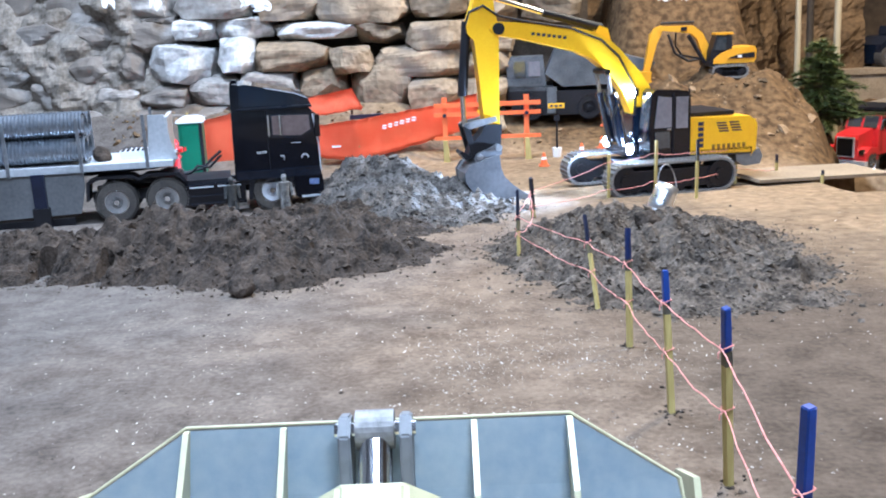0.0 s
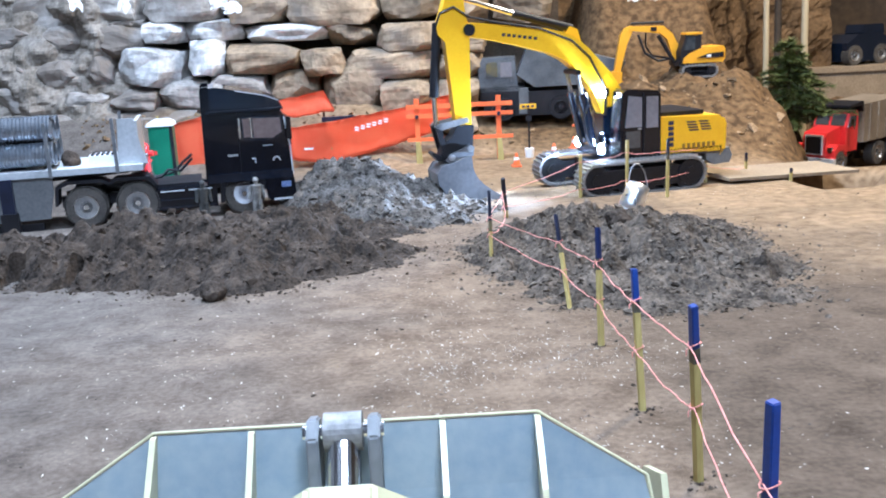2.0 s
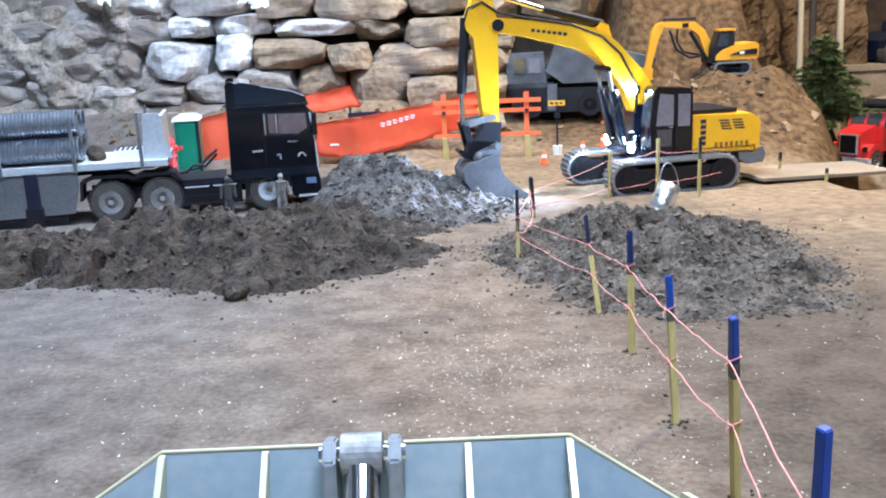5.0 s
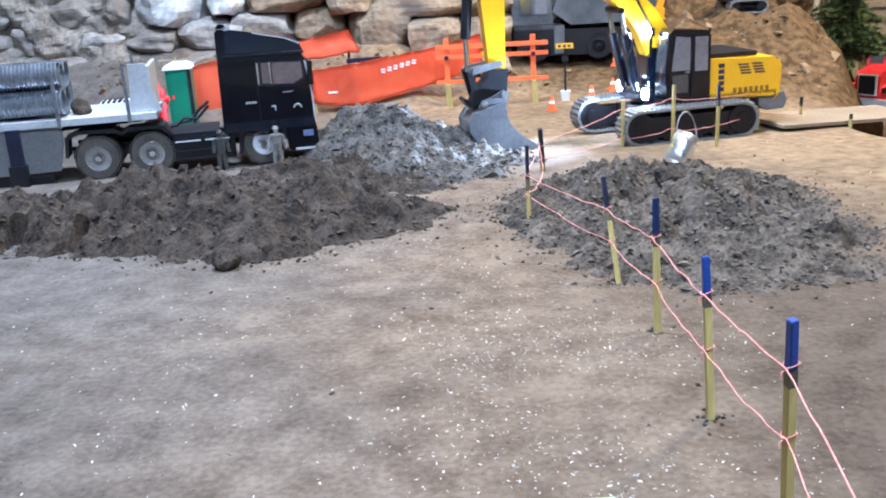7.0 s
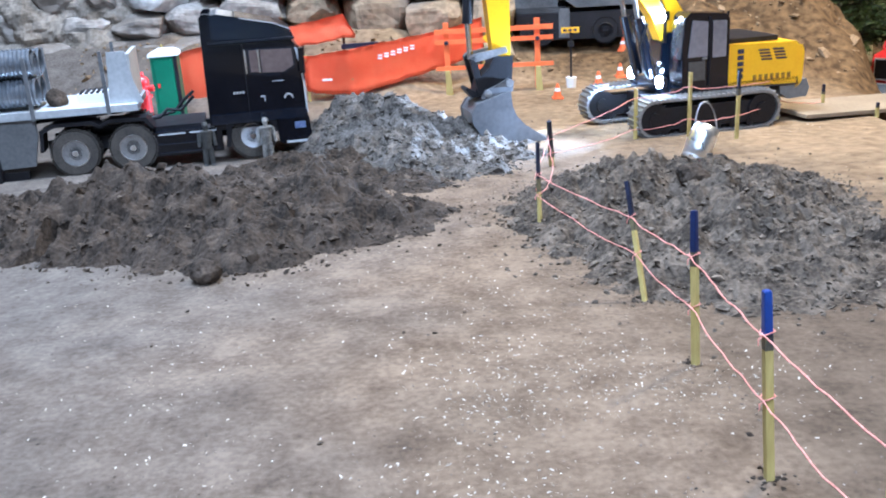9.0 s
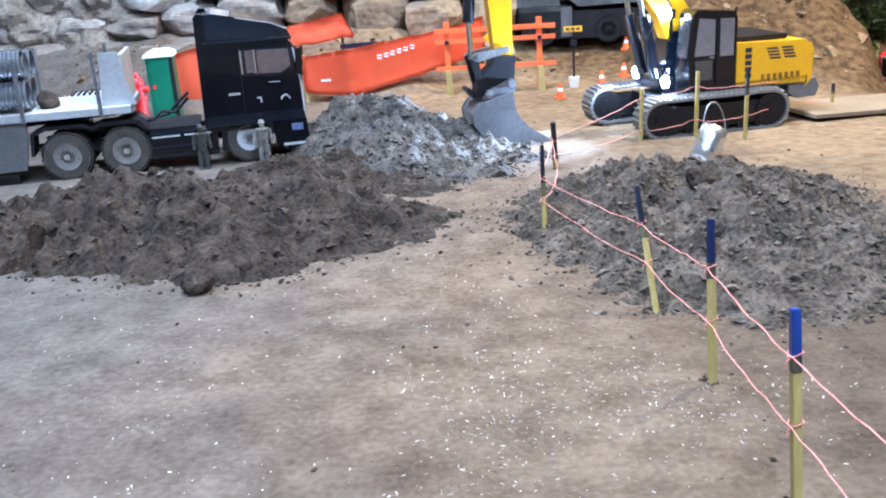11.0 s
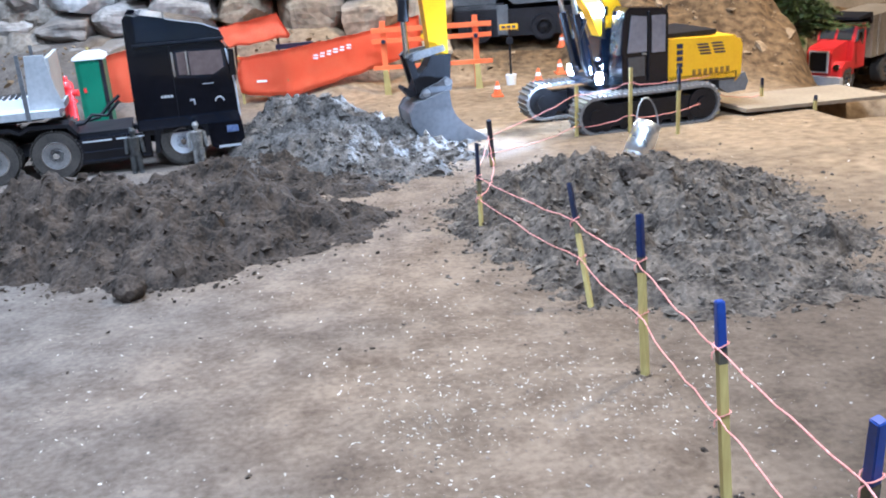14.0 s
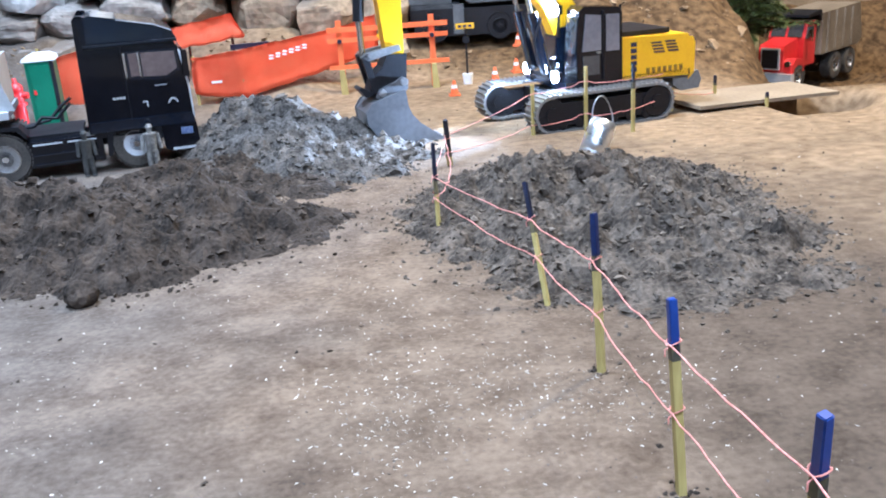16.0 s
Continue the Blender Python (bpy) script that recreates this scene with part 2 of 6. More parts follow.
M_YEL = material("yellow_paint", (0.88, 0.45, 0.003), (0.97, 0.55, 0.006), 10, 0.32, 0, 0.05, 200, coat=0.2)
M_YELO = material("orange_yellow_paint", (0.66, 0.30, 0.010), (0.78, 0.38, 0.015), 10, 0.4, 0, 0.05, 200)
M_GLASS = material("dark_tinted_glass", (0.03, 0.035, 0.04), (0.06, 0.065, 0.07), 6, 0.08, 0, 0, 100, spec=0.8)
M_TAN = material("interior_brown_pane", (0.11, 0.075, 0.068), (0.20, 0.145, 0.130), 30, 0.5, 0, 0, 100)
M_ORANGE = material("orange_mesh_cloth", (1.0, 0.150, 0.060), (1.0, 0.225, 0.100), 18, 0.65, 0, 0.3, 500)
M_ORAIL = material("orange_rail_paint", (0.80, 0.13, 0.03), (0.92, 0.20, 0.06), 20, 0.55)
M_WOOD = material("yellow_pine", (0.32, 0.245, 0.075), (0.50, 0.405, 0.145), 25, 0.7, 0, 0.3, 200, stretch=(1, 1, 0.15))
M_PALE = material("pale_timber", (0.34, 0.27, 0.16), (0.47, 0.385, 0.25), 12, 0.75, 0, 0.3, 120, stretch=(1, 1, 0.15))
M_BLUE = material("blue_dipped_paint", (0.005, 0.007, 0.018), (0.010, 0.014, 0.04), 30, 0.45)
M_BLUEB = material("bright_blue_paint", (0.004, 0.010, 0.045), (0.008, 0.021, 0.095), 30, 0.4)
# Brighter copy of the dip paint: blue flare light is in the colour.
M_BLUE_FLARE = material("flare_blue_paint", (0.008, 0.030, 0.16), (0.014, 0.050, 0.25), 30, 0.4)
M_RUN = material("thin_blue_paint", (0.012, 0.016, 0.030), (0.16, 0.135, 0.060), 70, 0.55, stretch=(1, 1, 0.3))
M_TWINE = material("pink_twine", (0.62, 0.21, 0.17), (0.76, 0.34, 0.28), 300, 0.7)
M_GREEN = material("green_plastic", (0.006, 0.10, 0.055), (0.012, 0.15, 0.08), 15, 0.45)
M_WHITE = material("white_plastic", (0.72, 0.72, 0.72), (0.82, 0.82, 0.82), 15, 0.5)
M_RED = material("red_paint", (0.55, 0.018, 0.02), (0.68, 0.035, 0.035), 12, 0.35, 0, 0, 150, coat=0.3)
M_HEAD = material("blue_headlight_lens", (0.10, 0.15, 0.34), (0.30, 0.38, 0.62), 120, 0.12, 0.2, 0, 200, coat=0.6)
M_MARK = material("grey_lettering", (0.50, 0.50, 0.50), (0.62, 0.62, 0.62), 30, 0.5)
M_INKY = material("worn_brown_lettering", (0.10, 0.045, 0.02), (0.42, 0.22, 0.02), 160, 0.5)
M_INK = material("dark_lettering", (0.02, 0.02, 0.05), (0.03, 0.03, 0.07), 30, 0.5)
M_BUCKET = material("scoured_bucket_steel", (0.115, 0.117, 0.125), (0.19, 0.193, 0.205), 14, 0.42, 0.35, 0.05, 120)
M_TRACK = material("dusty_track_steel", (0.12, 0.115, 0.11), (0.32, 0.31, 0.30), 30, 0.55, 0.4, 0.3, 200)
M_PLY = material("sandy_plywood", (0.19, 0.138, 0.086), (0.31, 0.238, 0.158), 10, 0.8, 0, 0.3, 120)
M_LEAF = material("pine_needles", (0.032, 0.052, 0.011), (0.125, 0.150, 0.036), 20, 0.7, island=0.5)
M_BARK = material("bark", (0.022, 0.015, 0.010), (0.060, 0.042, 0.026), 30, 0.9, 0, 0.6)
M_FIG = material("painted_figure_grey", (0.025, 0.027, 0.028), (0.09, 0.092, 0.09), 90, 0.5)
# White light on this figure is put into pale blotches of colour.
M_FIGW = material("figure_with_painted_light", (0.03, 0.03, 0.03), (0.42, 0.41, 0.39), 45, 0.35)
M_CREAM = material("cream_loader_paint", (0.40, 0.375, 0.22), (0.52, 0.485, 0.30), 10, 0.4, 0, 0.05, 150, coat=0.15)
M_PLATE = material("pale_blue_grey_plate", (0.29, 0.36, 0.41), (0.42, 0.47, 0.47), 7, 0.42, 0.0, 0.05, 150)
M_LED = glow("lit_led", (0.72, 0.84, 1.0), 160.0)
M_PANEL = glow("added_lit_panel", (0.95, 0.96, 1.0), 3.0)
M_GMACH = material("dusty_dark_machine", (0.035, 0.039, 0.044), (0.125, 0.132, 0.142), 20, 0.6)

# ---- building helpers ----
BASE = {}


def part(name, bm, mat, parent=None, label="", bevel=0.0, smooth=False):
    """Links a bmesh as one mesh object under a thing or a part."""
    if bevel:
        bmesh.ops.bevel(bm, geom=[e for e in bm.edges if len(e.link_faces) == 2 and e.calc_face_angle(0) > 0.5], offset=bevel, segments=2, affect="EDGES", clamp_overlap=True)
    me = bpy.data.meshes.new(name)
    bmesh.ops.recalc_face_normals(bm, faces=bm.faces)
    bm.to_mesh(me)
    bm.free()
    if smooth:
        for f in me.polygons:
            f.use_smooth = True
    me.materials.append(mat)
    ob = new(name, me)
    if parent is not None:
        ob.parent = parent
        root = parent if parent.parent is None else parent.parent
        if parent.parent is None and parent.type == "EMPTY":
            ob.location = (0, 0, -BASE.get(root.name, 0.0))
    if label:
        tagged(ob, label)
    return ob


def thing(name, x, y, z, turn, label, category, group="", datum=None):
    """An Empty at the thing's base. datum: the height that the parts' own heights are counted from."""
    ob = new(name)
    ob.matrix_basis = pose(x, y, z, 0, 0, turn)
    ob.empty_display_size = 0.05
    BASE[ob.name] = 0.0 if datum is None else z - datum
    return tagged(ob, label, category, group)


def box(bm, x0, x1, y0, y1, z0, z1):
    v = [bm.verts.new((x, y, z)) for z in (z0, z1) for x, y in ((x0, y0), (x1, y0), (x1, y1), (x0, y1))]
    for f in ((0, 3, 2, 1), (4, 5, 6, 7), (0, 1, 5, 4), (1, 2, 6, 5), (2, 3, 7, 6), (3, 0, 4, 7)):
        bm.faces.new([v[i] for i in f])
    return bm


def boxm(*a):
    return box(bmesh.new(), *a)


def prism(bm, pts, y0, y1):
    """An outline in x and z, from y0 to y1."""
    a = [bm.verts.new((x, y0, z)) for x, z in pts]
    b = [bm.verts.new((x, y1, z)) for x, z in pts]
    bm.faces.new(a)
    bm.faces.new(b[::-1])
    for i in range(len(pts)):
        j = (i + 1) % len(pts)
        bm.faces.new((a[j], a[i], b[i], b[j]))
    return bm


def prismm(pts, y0, y1):
    return prism(bmesh.new(), pts, y0, y1)


def rod(bm, p, q, r, r2=None, seg=12):
    p, q = Vector(p), Vector(q)
    m = Matrix.Translation((p + q) / 2) @ (q - p).to_track_quat("Z", "Y").to_matrix().to_4x4()
    bmesh.ops.create_cone(bm, cap_ends=True, segments=seg, radius1=r, radius2=r if r2 is None else r2, depth=(q - p).length, matrix=m)
    return bm


def rodm(*a, **k):
    return rod(bmesh.new(), *a, **k)


def ring(bm, c, r0, r1, y0, y1, seg=28, axis="y"):
    """A tyre or band round an axis along y."""
    loops = []
    for r, y in ((r0, y0), (r1 * 0.94, y0), (r1, y0 * 0.7 + y1 * 0.3), (r1, y0 * 0.3 + y1 * 0.7), (r1 * 0.94, y1), (r0, y1)):
        loops.append([bm.verts.new((c[0] + r * math.cos(2 * math.pi * i / seg), c[1] + y, c[2] + r * math.sin(2 * math.pi * i / seg))) for i in range(seg)])
    for k in range(len(loops)):
        a, b = loops[k], loops[(k + 1) % len(loops)]
        for i in range(seg):
            bm.faces.new((a[i], a[(i + 1) % seg], b[(i + 1) % seg], b[i]))
    return bm


def tube(name, pts, r, mat, parent=None, label=""):
    cu = bpy.data.curves.new(name, "CURVE")
    cu.dimensions, cu.bevel_depth, cu.bevel_resolution = "3D", r, 2
    sp = cu.splines.new("POLY")
    sp.points.add(len(pts) - 1)
    for p, q in zip(sp.points, pts):
        p.co = (*q, 1)
    me = bpy.data.meshes.new_from_object(bpy.data.objects.new("temporary", cu))
    me.materials.clear()
    me.materials.append(mat)
    ob = new(name, me)
    if parent is not None:
        ob.parent = parent
        if parent.type == "EMPTY":
            ob.location = (0, 0, -BASE.get(parent.name, 0.0))
    if label:
        tagged(ob, label)
    return ob


def smooth01(v, a, b):
    v = min(max((v - a) / (b - a), 0.0), 1.0)
    return v * v * (3 - 2 * v)


def rough_noise(x, y, z, octaves):
    return noise.fractal(Vector((x, y, z)), 1.0, 2.0, octaves)


# ---- the ground ----


def lie(x, y):
    """The height of the smooth ground."""
    z = -0.045 * max(0.0, min(y, 2.45) - 0.9)
    left = smooth01(-x, -0.05, 0.15)
    right = smooth01(x, 0.50, 0.66) * (1 - smooth01(x, 0.95, 1.30))
    mid = (1 - left) * (1 - right) * (1 - smooth01(x, 0.8, 1.0))
    z += left * 0.165 * smooth01(y, 2.62, 3.0)
    z += mid * 0.12 * smooth01(y, 2.75, 3.2)
    z += right * 0.19 * smooth01(y, 2.42, 2.80)
    z += smooth01(x, 0.50, 0.66) * (1 - smooth01(x, 0.98, 1.12)) * 0.34 * smooth01(y, 3.0, 3.3)
    z -= smooth01(x - 0.42 * (y - 2.1), 0.80, 0.95) * 0.215 * smooth01(y, 2.15, 2.9) * (1 - smooth01(y, 3.5, 3.8))
    # the hollow under the end of the board
    dip = smooth01(x, 0.82, 0.88) * (1 - smooth01(x, 1.02, 1.10)) * (1 - smooth01(y, 2.12, 2.2))
    z -= dip * (0.026 * smooth01(y, 1.80, 2.0) + 0.09 * smooth01(y, 2.03, 2.075))
    return z


def ground_height(x, y):
    start = 2.40 + 0.38 * (1 - smooth01(x, 0.48, 0.62))
    far = smooth01(y, start, start + 0.45)
    bumps = 0.0015 * rough_noise(x * 5, y * 5, 3.3, 3) + 0.0008 * rough_noise(x * 19, y * 19, 7.7, 2)
    lumps = far * ((0.030 + 0.025 * smooth01(x, 0.6, 0.8)) * rough_noise(x * 7, y * 7, 1.1, 4) + 0.012 * (0.4 - min(noise.voronoi(Vector((x * 16, y * 16, 4)))[0][0], 0.8)))
    return lie(x, y) + bumps + lumps


def sheet(name, xs, ys, height, mat, drop=None):
    nx, ny = len(xs), len(ys)
    verts = [(x, y, height(x, y)) for y in ys for x in xs]
    faces = [(j * nx + i, j * nx + i + 1, (j + 1) * nx + i + 1, (j + 1) * nx + i) for j in range(ny - 1) for i in range(nx - 1)]
    if drop:
        faces = [f for f in faces if not all(drop(*verts[k]) for k in f)]
    me = bpy.data.meshes.new(name)
    me.from_pydata(verts, [], faces)
    me.polygons.foreach_set("use_smooth", [True] * len(me.polygons))
    me.materials.append(mat)
    return new(name, me)


def steps(stops):
    out = []
    for a, b, d in stops:
        out += list(np.arange(a, b - 1e-6, d))
    return out + [stops[-1][1]]


ground = sheet("ground", steps([(-3, -1.2, 0.06), (-1.2, 1.5, 0.012), (1.5, 3, 0.06)]), steps([(-1.6, 0.3, 0.06), (0.3, 3.1, 0.012), (3.1, 4.4, 0.05)]), ground_height, M_SOIL)
tagged(ground, "trodden grey-brown soil turning to tan sand, strewn with chips", "ground", kind="structure")

# ---- heaps of dirt ----


def heap_height(blobs, rough, seed, gouge=None):
    """gouge: the centre and radii of a curved furrow, its width and its depth."""
    def h(x, y):
        best = 0.0
        for cx, cy, rx, ry, top in blobs:
            d = math.hypot((x - cx) / rx, (y - cy) / (ry if y < cy else ry * 0.65))
            v = top * max(0.0, 1 - d ** 1.45)
            best = max(best, v) + 0.25 * min(best, v)
        if best <= 0:
            return -0.02
        k = min(best / 0.03, 1)
        n = rough * (1.0 * rough_noise(x * 11, y * 11, seed, 3) + 0.75 * rough_noise(x * 26, y * 26, seed + 5, 3))
        wx, wy = x + 0.012 * noise.noise(Vector((x * 30, y * 30, 2))), y + 0.012 * noise.noise(Vector((x * 30, y * 30, 8)))
        cell = noise.voronoi(Vector((wx * 34, wy * 34, seed)))[0][0]
        n += rough * 1.15 * (0.42 - min(cell, 0.9))
        cell = noise.voronoi(Vector((wx * 85, wy * 85, seed)))[0][0]
        n += rough * 0.5 * (0.42 - min(cell, 0.9)) + rough * 0.16 * noise.noise(Vector((x * 170, y * 170, seed)))
        if gouge:
            gx, gy, rx, ry, wide, deep = gouge
            off = abs(math.hypot((x - gx) / rx, (y - gy) / ry) - 1) * rx
            if y < gy + 0.3 * ry and off < wide:
                n -= deep * (1 - (off / wide) ** 2)
        return best * (1 + 0.42 * rough_noise(x * 8, y * 8, seed + 9, 2)) + n * (0.35 + 0.65 * k) - 0.003
    return h


LUMPS = []
for sd in range(8):
    bm = bmesh.new()
    bmesh.ops.create_icosphere(bm, subdivisions=1, radius=1)
    for v in bm.verts:
        v.co *= 0.72 + 0.95 * noise.noise(v.co * 1.5 + Vector((sd * 7.1, 0, 0)))
        v.co.z *= 0.62
    LUMPS.append(([v.co.copy() for v in bm.verts], [[v.index for v in f.verts] for f in bm.faces]))
    bm.free()


def scatter(name, spots, mat, parent=None, label="", shapes=LUMPS):
    """Small lumps at (x, y, z, size), joined into one mesh of uncountable stuff."""
    verts, faces = [], []
    for x, y, z, r in spots:
        vs, fs = random.choice(shapes)
        turn = Euler((random.uniform(-0.5, 0.5), random.uniform(-0.5, 0.5), random.uniform(0, 6.3))).to_matrix()
        k = len(verts)
        verts += [turn @ (v * r) + Vector((x, y, z)) for v in vs]
        faces += [[i + k for i in f] for f in fs]
    me = bpy.data.meshes.new(name)
    me.from_pydata(verts, [], faces)
    me.materials.append(mat)
    ob = new(name, me)
    if parent is not None:
        ob.parent = parent
    return tagged(ob, label, kind="stuff")


def heap(name, blobs, rough, seed, mat, clod_mat, label, bounds, step, clods, sizes, gouge=None):
    h = heap_height(blobs, rough, seed, gouge)
    x0, x1, y0, y1 = bounds

    def top(x, y):
        return ground_height(x, y) + h(x, y)
    ob = sheet(name, list(np.arange(x0, x1, step)), list(np.arange(y0, y1, step)), top, mat, drop=lambda x, y, z: z < ground_height(x, y) - 0.006)
    for f in ob.data.polygons:
        f.use_smooth = False
    tagged(ob, label, "dirt heap")
    spots = []
    while len(spots) < clods:
        x, y = random.uniform(x0, x1), random.uniform(y0, y1)
        hh = h(x, y)
        if hh > 0.002 or (hh > -0.003 and random.random() < 0.3):
            r = random.uniform(*sizes) * (1 if random.random() < 0.90 else random.uniform(1.6, 2.8))
            spots.append((x, y, ground_height(x, y) + max(hh, 0) + r * 0.15, r))
    # crumbs that rolled to the foot
    rolled = 0
    while rolled < int(clods * 0.75):
        x, y = random.uniform(x0 - 0.05, x1 + 0.05), random.uniform(y0 - 0.05, y1)
        a, d = random.uniform(0, 6.28), random.expovariate(45)
        if h(x, y) > 0.002 or h(x + d * math.cos(a), y + d * math.sin(a)) < 0.004:
            continue
        r = random.uniform(sizes[0] * 0.4, sizes[1] * 0.7) * random.choice((0.5, 0.7, 1, 1.5))
        spots.append((x, y, ground_height(x, y) + r * 0.25, r))
        rolled += 1
    scatter("loose_dirt", spots, clod_mat, ob, "crumbled clods")
    return h


LEFT_BLOBS = [(-0.20, 1.84, 0.19, 0.15, 0.026), (-0.07, 1.69, 0.13, 0.12, 0.014), (-0.20, 1.76, 0.15, 0.14, 0.024), (-0.88, 1.52, 0.26, 0.22, 0.050), (-0.62, 1.50, 0.26, 0.21, 0.052), (-0.42, 1.49, 0.24, 0.22, 0.066), (-0.25, 1.47, 0.21, 0.25, 0.076), (-0.10, 1.45, 0.13, 0.14, 0.026)]
RIGHT_BLOBS = [(0.31, 1.43, 0.24, 0.43, 0.048), (0.21, 1.42, 0.13, 0.28, 0.034), (0.40, 1.20, 0.13, 0.20, 0.026)]
BLUE_BLOBS = [(-0.16, 2.06, 0.14, 0.22, 0.082), (-0.085, 2.03, 0.15, 0.20, 0.090), (0.03, 1.96, 0.15, 0.13, 0.036), (0.0, 1.76, 0.14, 0.12, 0.022), (-0.15, 1.88, 0.10, 0.14, 0.040), (-0.06, 1.84, 0.13, 0.13, 0.045), (0.12, 1.84, 0.08, 0.06, 0.014)]
left_h = heap("dirt_mound", LEFT_BLOBS, 0.0185, 11.0, M_DIRT, M_CLOD, "heap of loose dark brown crumbly dirt", (-1.2, 0.10, 1.2, 1.96), 0.0042, 2600, (0.0012, 0.0046), (-0.535, 1.365, 0.052, 0.095, 0.014, 0.055))
right_h = heap("dirt_mound", RIGHT_BLOBS, 0.0185, 23.0, M_DIRT2, M_CLOD2, "heap of grey-brown clumpy dirt behind the twine fence", (0.05, 0.62, 0.95, 1.85), 0.0042, 2300, (0.0012, 0.0046))
blue_h = heap("dirt_mound", BLUE_BLOBS, 0.016, 37.0, M_GRAVEL, M_GCLOD, "mound of grey lumpy dirt beside the digging bucket", (-0.44, 0.26, 1.6, 2.24), 0.0052, 1300, (0.0015, 0.0055))


def standing(x, y):
    """The height on which a thing stands, heaps included."""
    return ground_height(x, y) + max(0.0, left_h(x, y), right_h(x, y), blue_h(x, y))

# ---- the hall round the site ----


def slab(name, b, mat, label, category="wall"):
    return tagged(part(name, boxm(*b), mat), label, category, kind="structure")


slab("wall_north", (-3.1, 3.1, 4.4, 4.5, -0.4, 2.3), M_HALL, "dim brown hall wall behind the site")
# Unseen south wall, kept dark so glossy paint reflects little light.
slab("wall_south", (-3.1, 3.1, -1.7, -1.6, -0.4, 2.3), M_HALLS, "unseen dark wall behind the viewpoint")
slab("wall_east", (3.0, 3.1, -1.6, 4.4, -0.4, 2.3), M_HALL, "dim brown hall wall")
slab("wall_west", (-3.1, -3.0, -1.6, 4.4, -0.4, 2.3), M_HALLW, "plain grey hall wall")
slab("ceiling", (-3.1, 3.1, -1.7, 4.5, 2.3, 2.4), M_HALLW, "plain grey hall ceiling", "ceiling")
for px, py, sx, sy, w, c in PANELS:
    p = thing("ceiling_light", px, py, 2.24, 0, "unseen flat ceiling panel added to light the site", "ceiling light", "ceiling lights")
    part("frame", boxm(-sx / 2 - 0.03, sx / 2 + 0.03, -sy / 2 - 0.03, sy / 2 + 0.03, 0.012, 0.06), M_WHITE, p)
    part("diffuser", boxm(-sx / 2, sx / 2, -sy / 2, sy / 2, 0.0, 0.012), M_PANEL, p)

# ---- the dry stone wall ----
wall = thing("stone_wall", 0, 3.0, 0.0, 0, "dry-laid wall of rough grey and brown blocks", "stone wall", datum=0)
wall["kind"] = "structure"
core = prismm([(-1.9, -0.1), (0.50, -0.1), (0.50, 0.62), (-1.9, 0.62)], 0.16, 0.4)
part("earth_core", core, M_EARTH, wall)

STONES = []
for sd in range(16):
    bm = bmesh.new()
    bmesh.ops.create_cube(bm, size=1.0)
    bmesh.ops.subdivide_edges(bm, edges=bm.edges, cuts=9, use_grid_fill=True)
    cut = random.Random(sd * 17 + 3)
    planes = []
    for k in range(13):
        n = Vector((cut.uniform(-1, 1), cut.uniform(-1.3, 0.2), cut.uniform(-1, 1))).normalized()
        planes.append((n, cut.uniform(0.50, 0.66)))
    lean, twist = cut.uniform(-0.16, 0.16), cut.uniform(-0.14, 0.14)
    for v in bm.verts:
        c = v.co.copy()
        v.co = c * 0.93 + c.normalized() * 0.62 * 0.07
        v.co.x += lean * c.z
        v.co.z += twist * c.x
        v.co += c.normalized() * 0.07 * noise.noise(c * 2.1 + Vector((sd * 9.1, 4, 2)))
        for n, d in planes:
            over = v.co.dot(n) - d
            if over > 0:
                v.co -= n * over
        v.co += c.normalized() * (0.024 * noise.noise(c * 5 + Vector((sd * 2.1, 14, 2))) + 0.007 * noise.noise(c * 13 + Vector((sd, 4, 2))))
    kinds = {}
    for key, mat in (("g", M_STONE), ("b", M_STONE_B), ("w", M_STONE_LIT)):
        me = bpy.data.meshes.new("stone")
        bm.to_mesh(me)
        me.materials.append(mat)
        kinds[key] = me
    STONES.append(kinds)
    bm.free()
rng = random.Random(5)


def lay(tones, *edges):
    """One course of the wall: for each stone its ends along x, its bottom and its top."""
    for tone, (x0, x1, z0, z1) in zip(tones, edges):
        ob = new("stone", rng.choice(STONES)[tone])
        ob.parent = wall
        d = rng.uniform(0.17, 0.24)
        zc = (z0 + z1) / 2
        m = pose((x0 + x1) / 2, -0.08 + 0.25 * zc + d / 2 + rng.uniform(-0.022, 0.022), zc, rng.uniform(-5, 5), rng.uniform(-3, 3), rng.uniform(-7, 7))
        ob.matrix_basis = m @ Matrix.Diagonal((rng.choice((-1, 1)) * (x1 - x0) * 1.0, d, (z1 - z0) * 1.03, 1))


lay("ggggbgbbbb", (-1.80, -1.60, 0.47, 0.58), (-1.59, -1.37, 0.48, 0.58), (-1.36, -1.12, 0.49, 0.58), (-1.11, -0.90, 0.48, 0.58), (-0.89, -0.66, 0.47, 0.57), (-0.65, -0.44, 0.46, 0.57), (-0.43, -0.20, 0.45, 0.56), (-0.19, 0.05, 0.44, 0.55), (0.06, 0.26, 0.43, 0.54), (0.27, 0.45, 0.43, 0.53))
lay("gggggbbbbb", (-1.66, -1.37, 0.385, 0.485), (-1.362, -1.221, 0.381, 0.490), (-1.212, -1.010, 0.370, 0.489), (-1.001, -0.817, 0.375, 0.480), (-0.808, -0.571, 0.368, 0.470), (-0.563, -0.375, 0.348, 0.460), (-0.368, -0.080, 0.335, 0.450), (-0.074, 0.111, 0.330, 0.439), (0.114, 0.268, 0.312, 0.431), (0.28, 0.47, 0.31, 0.42))
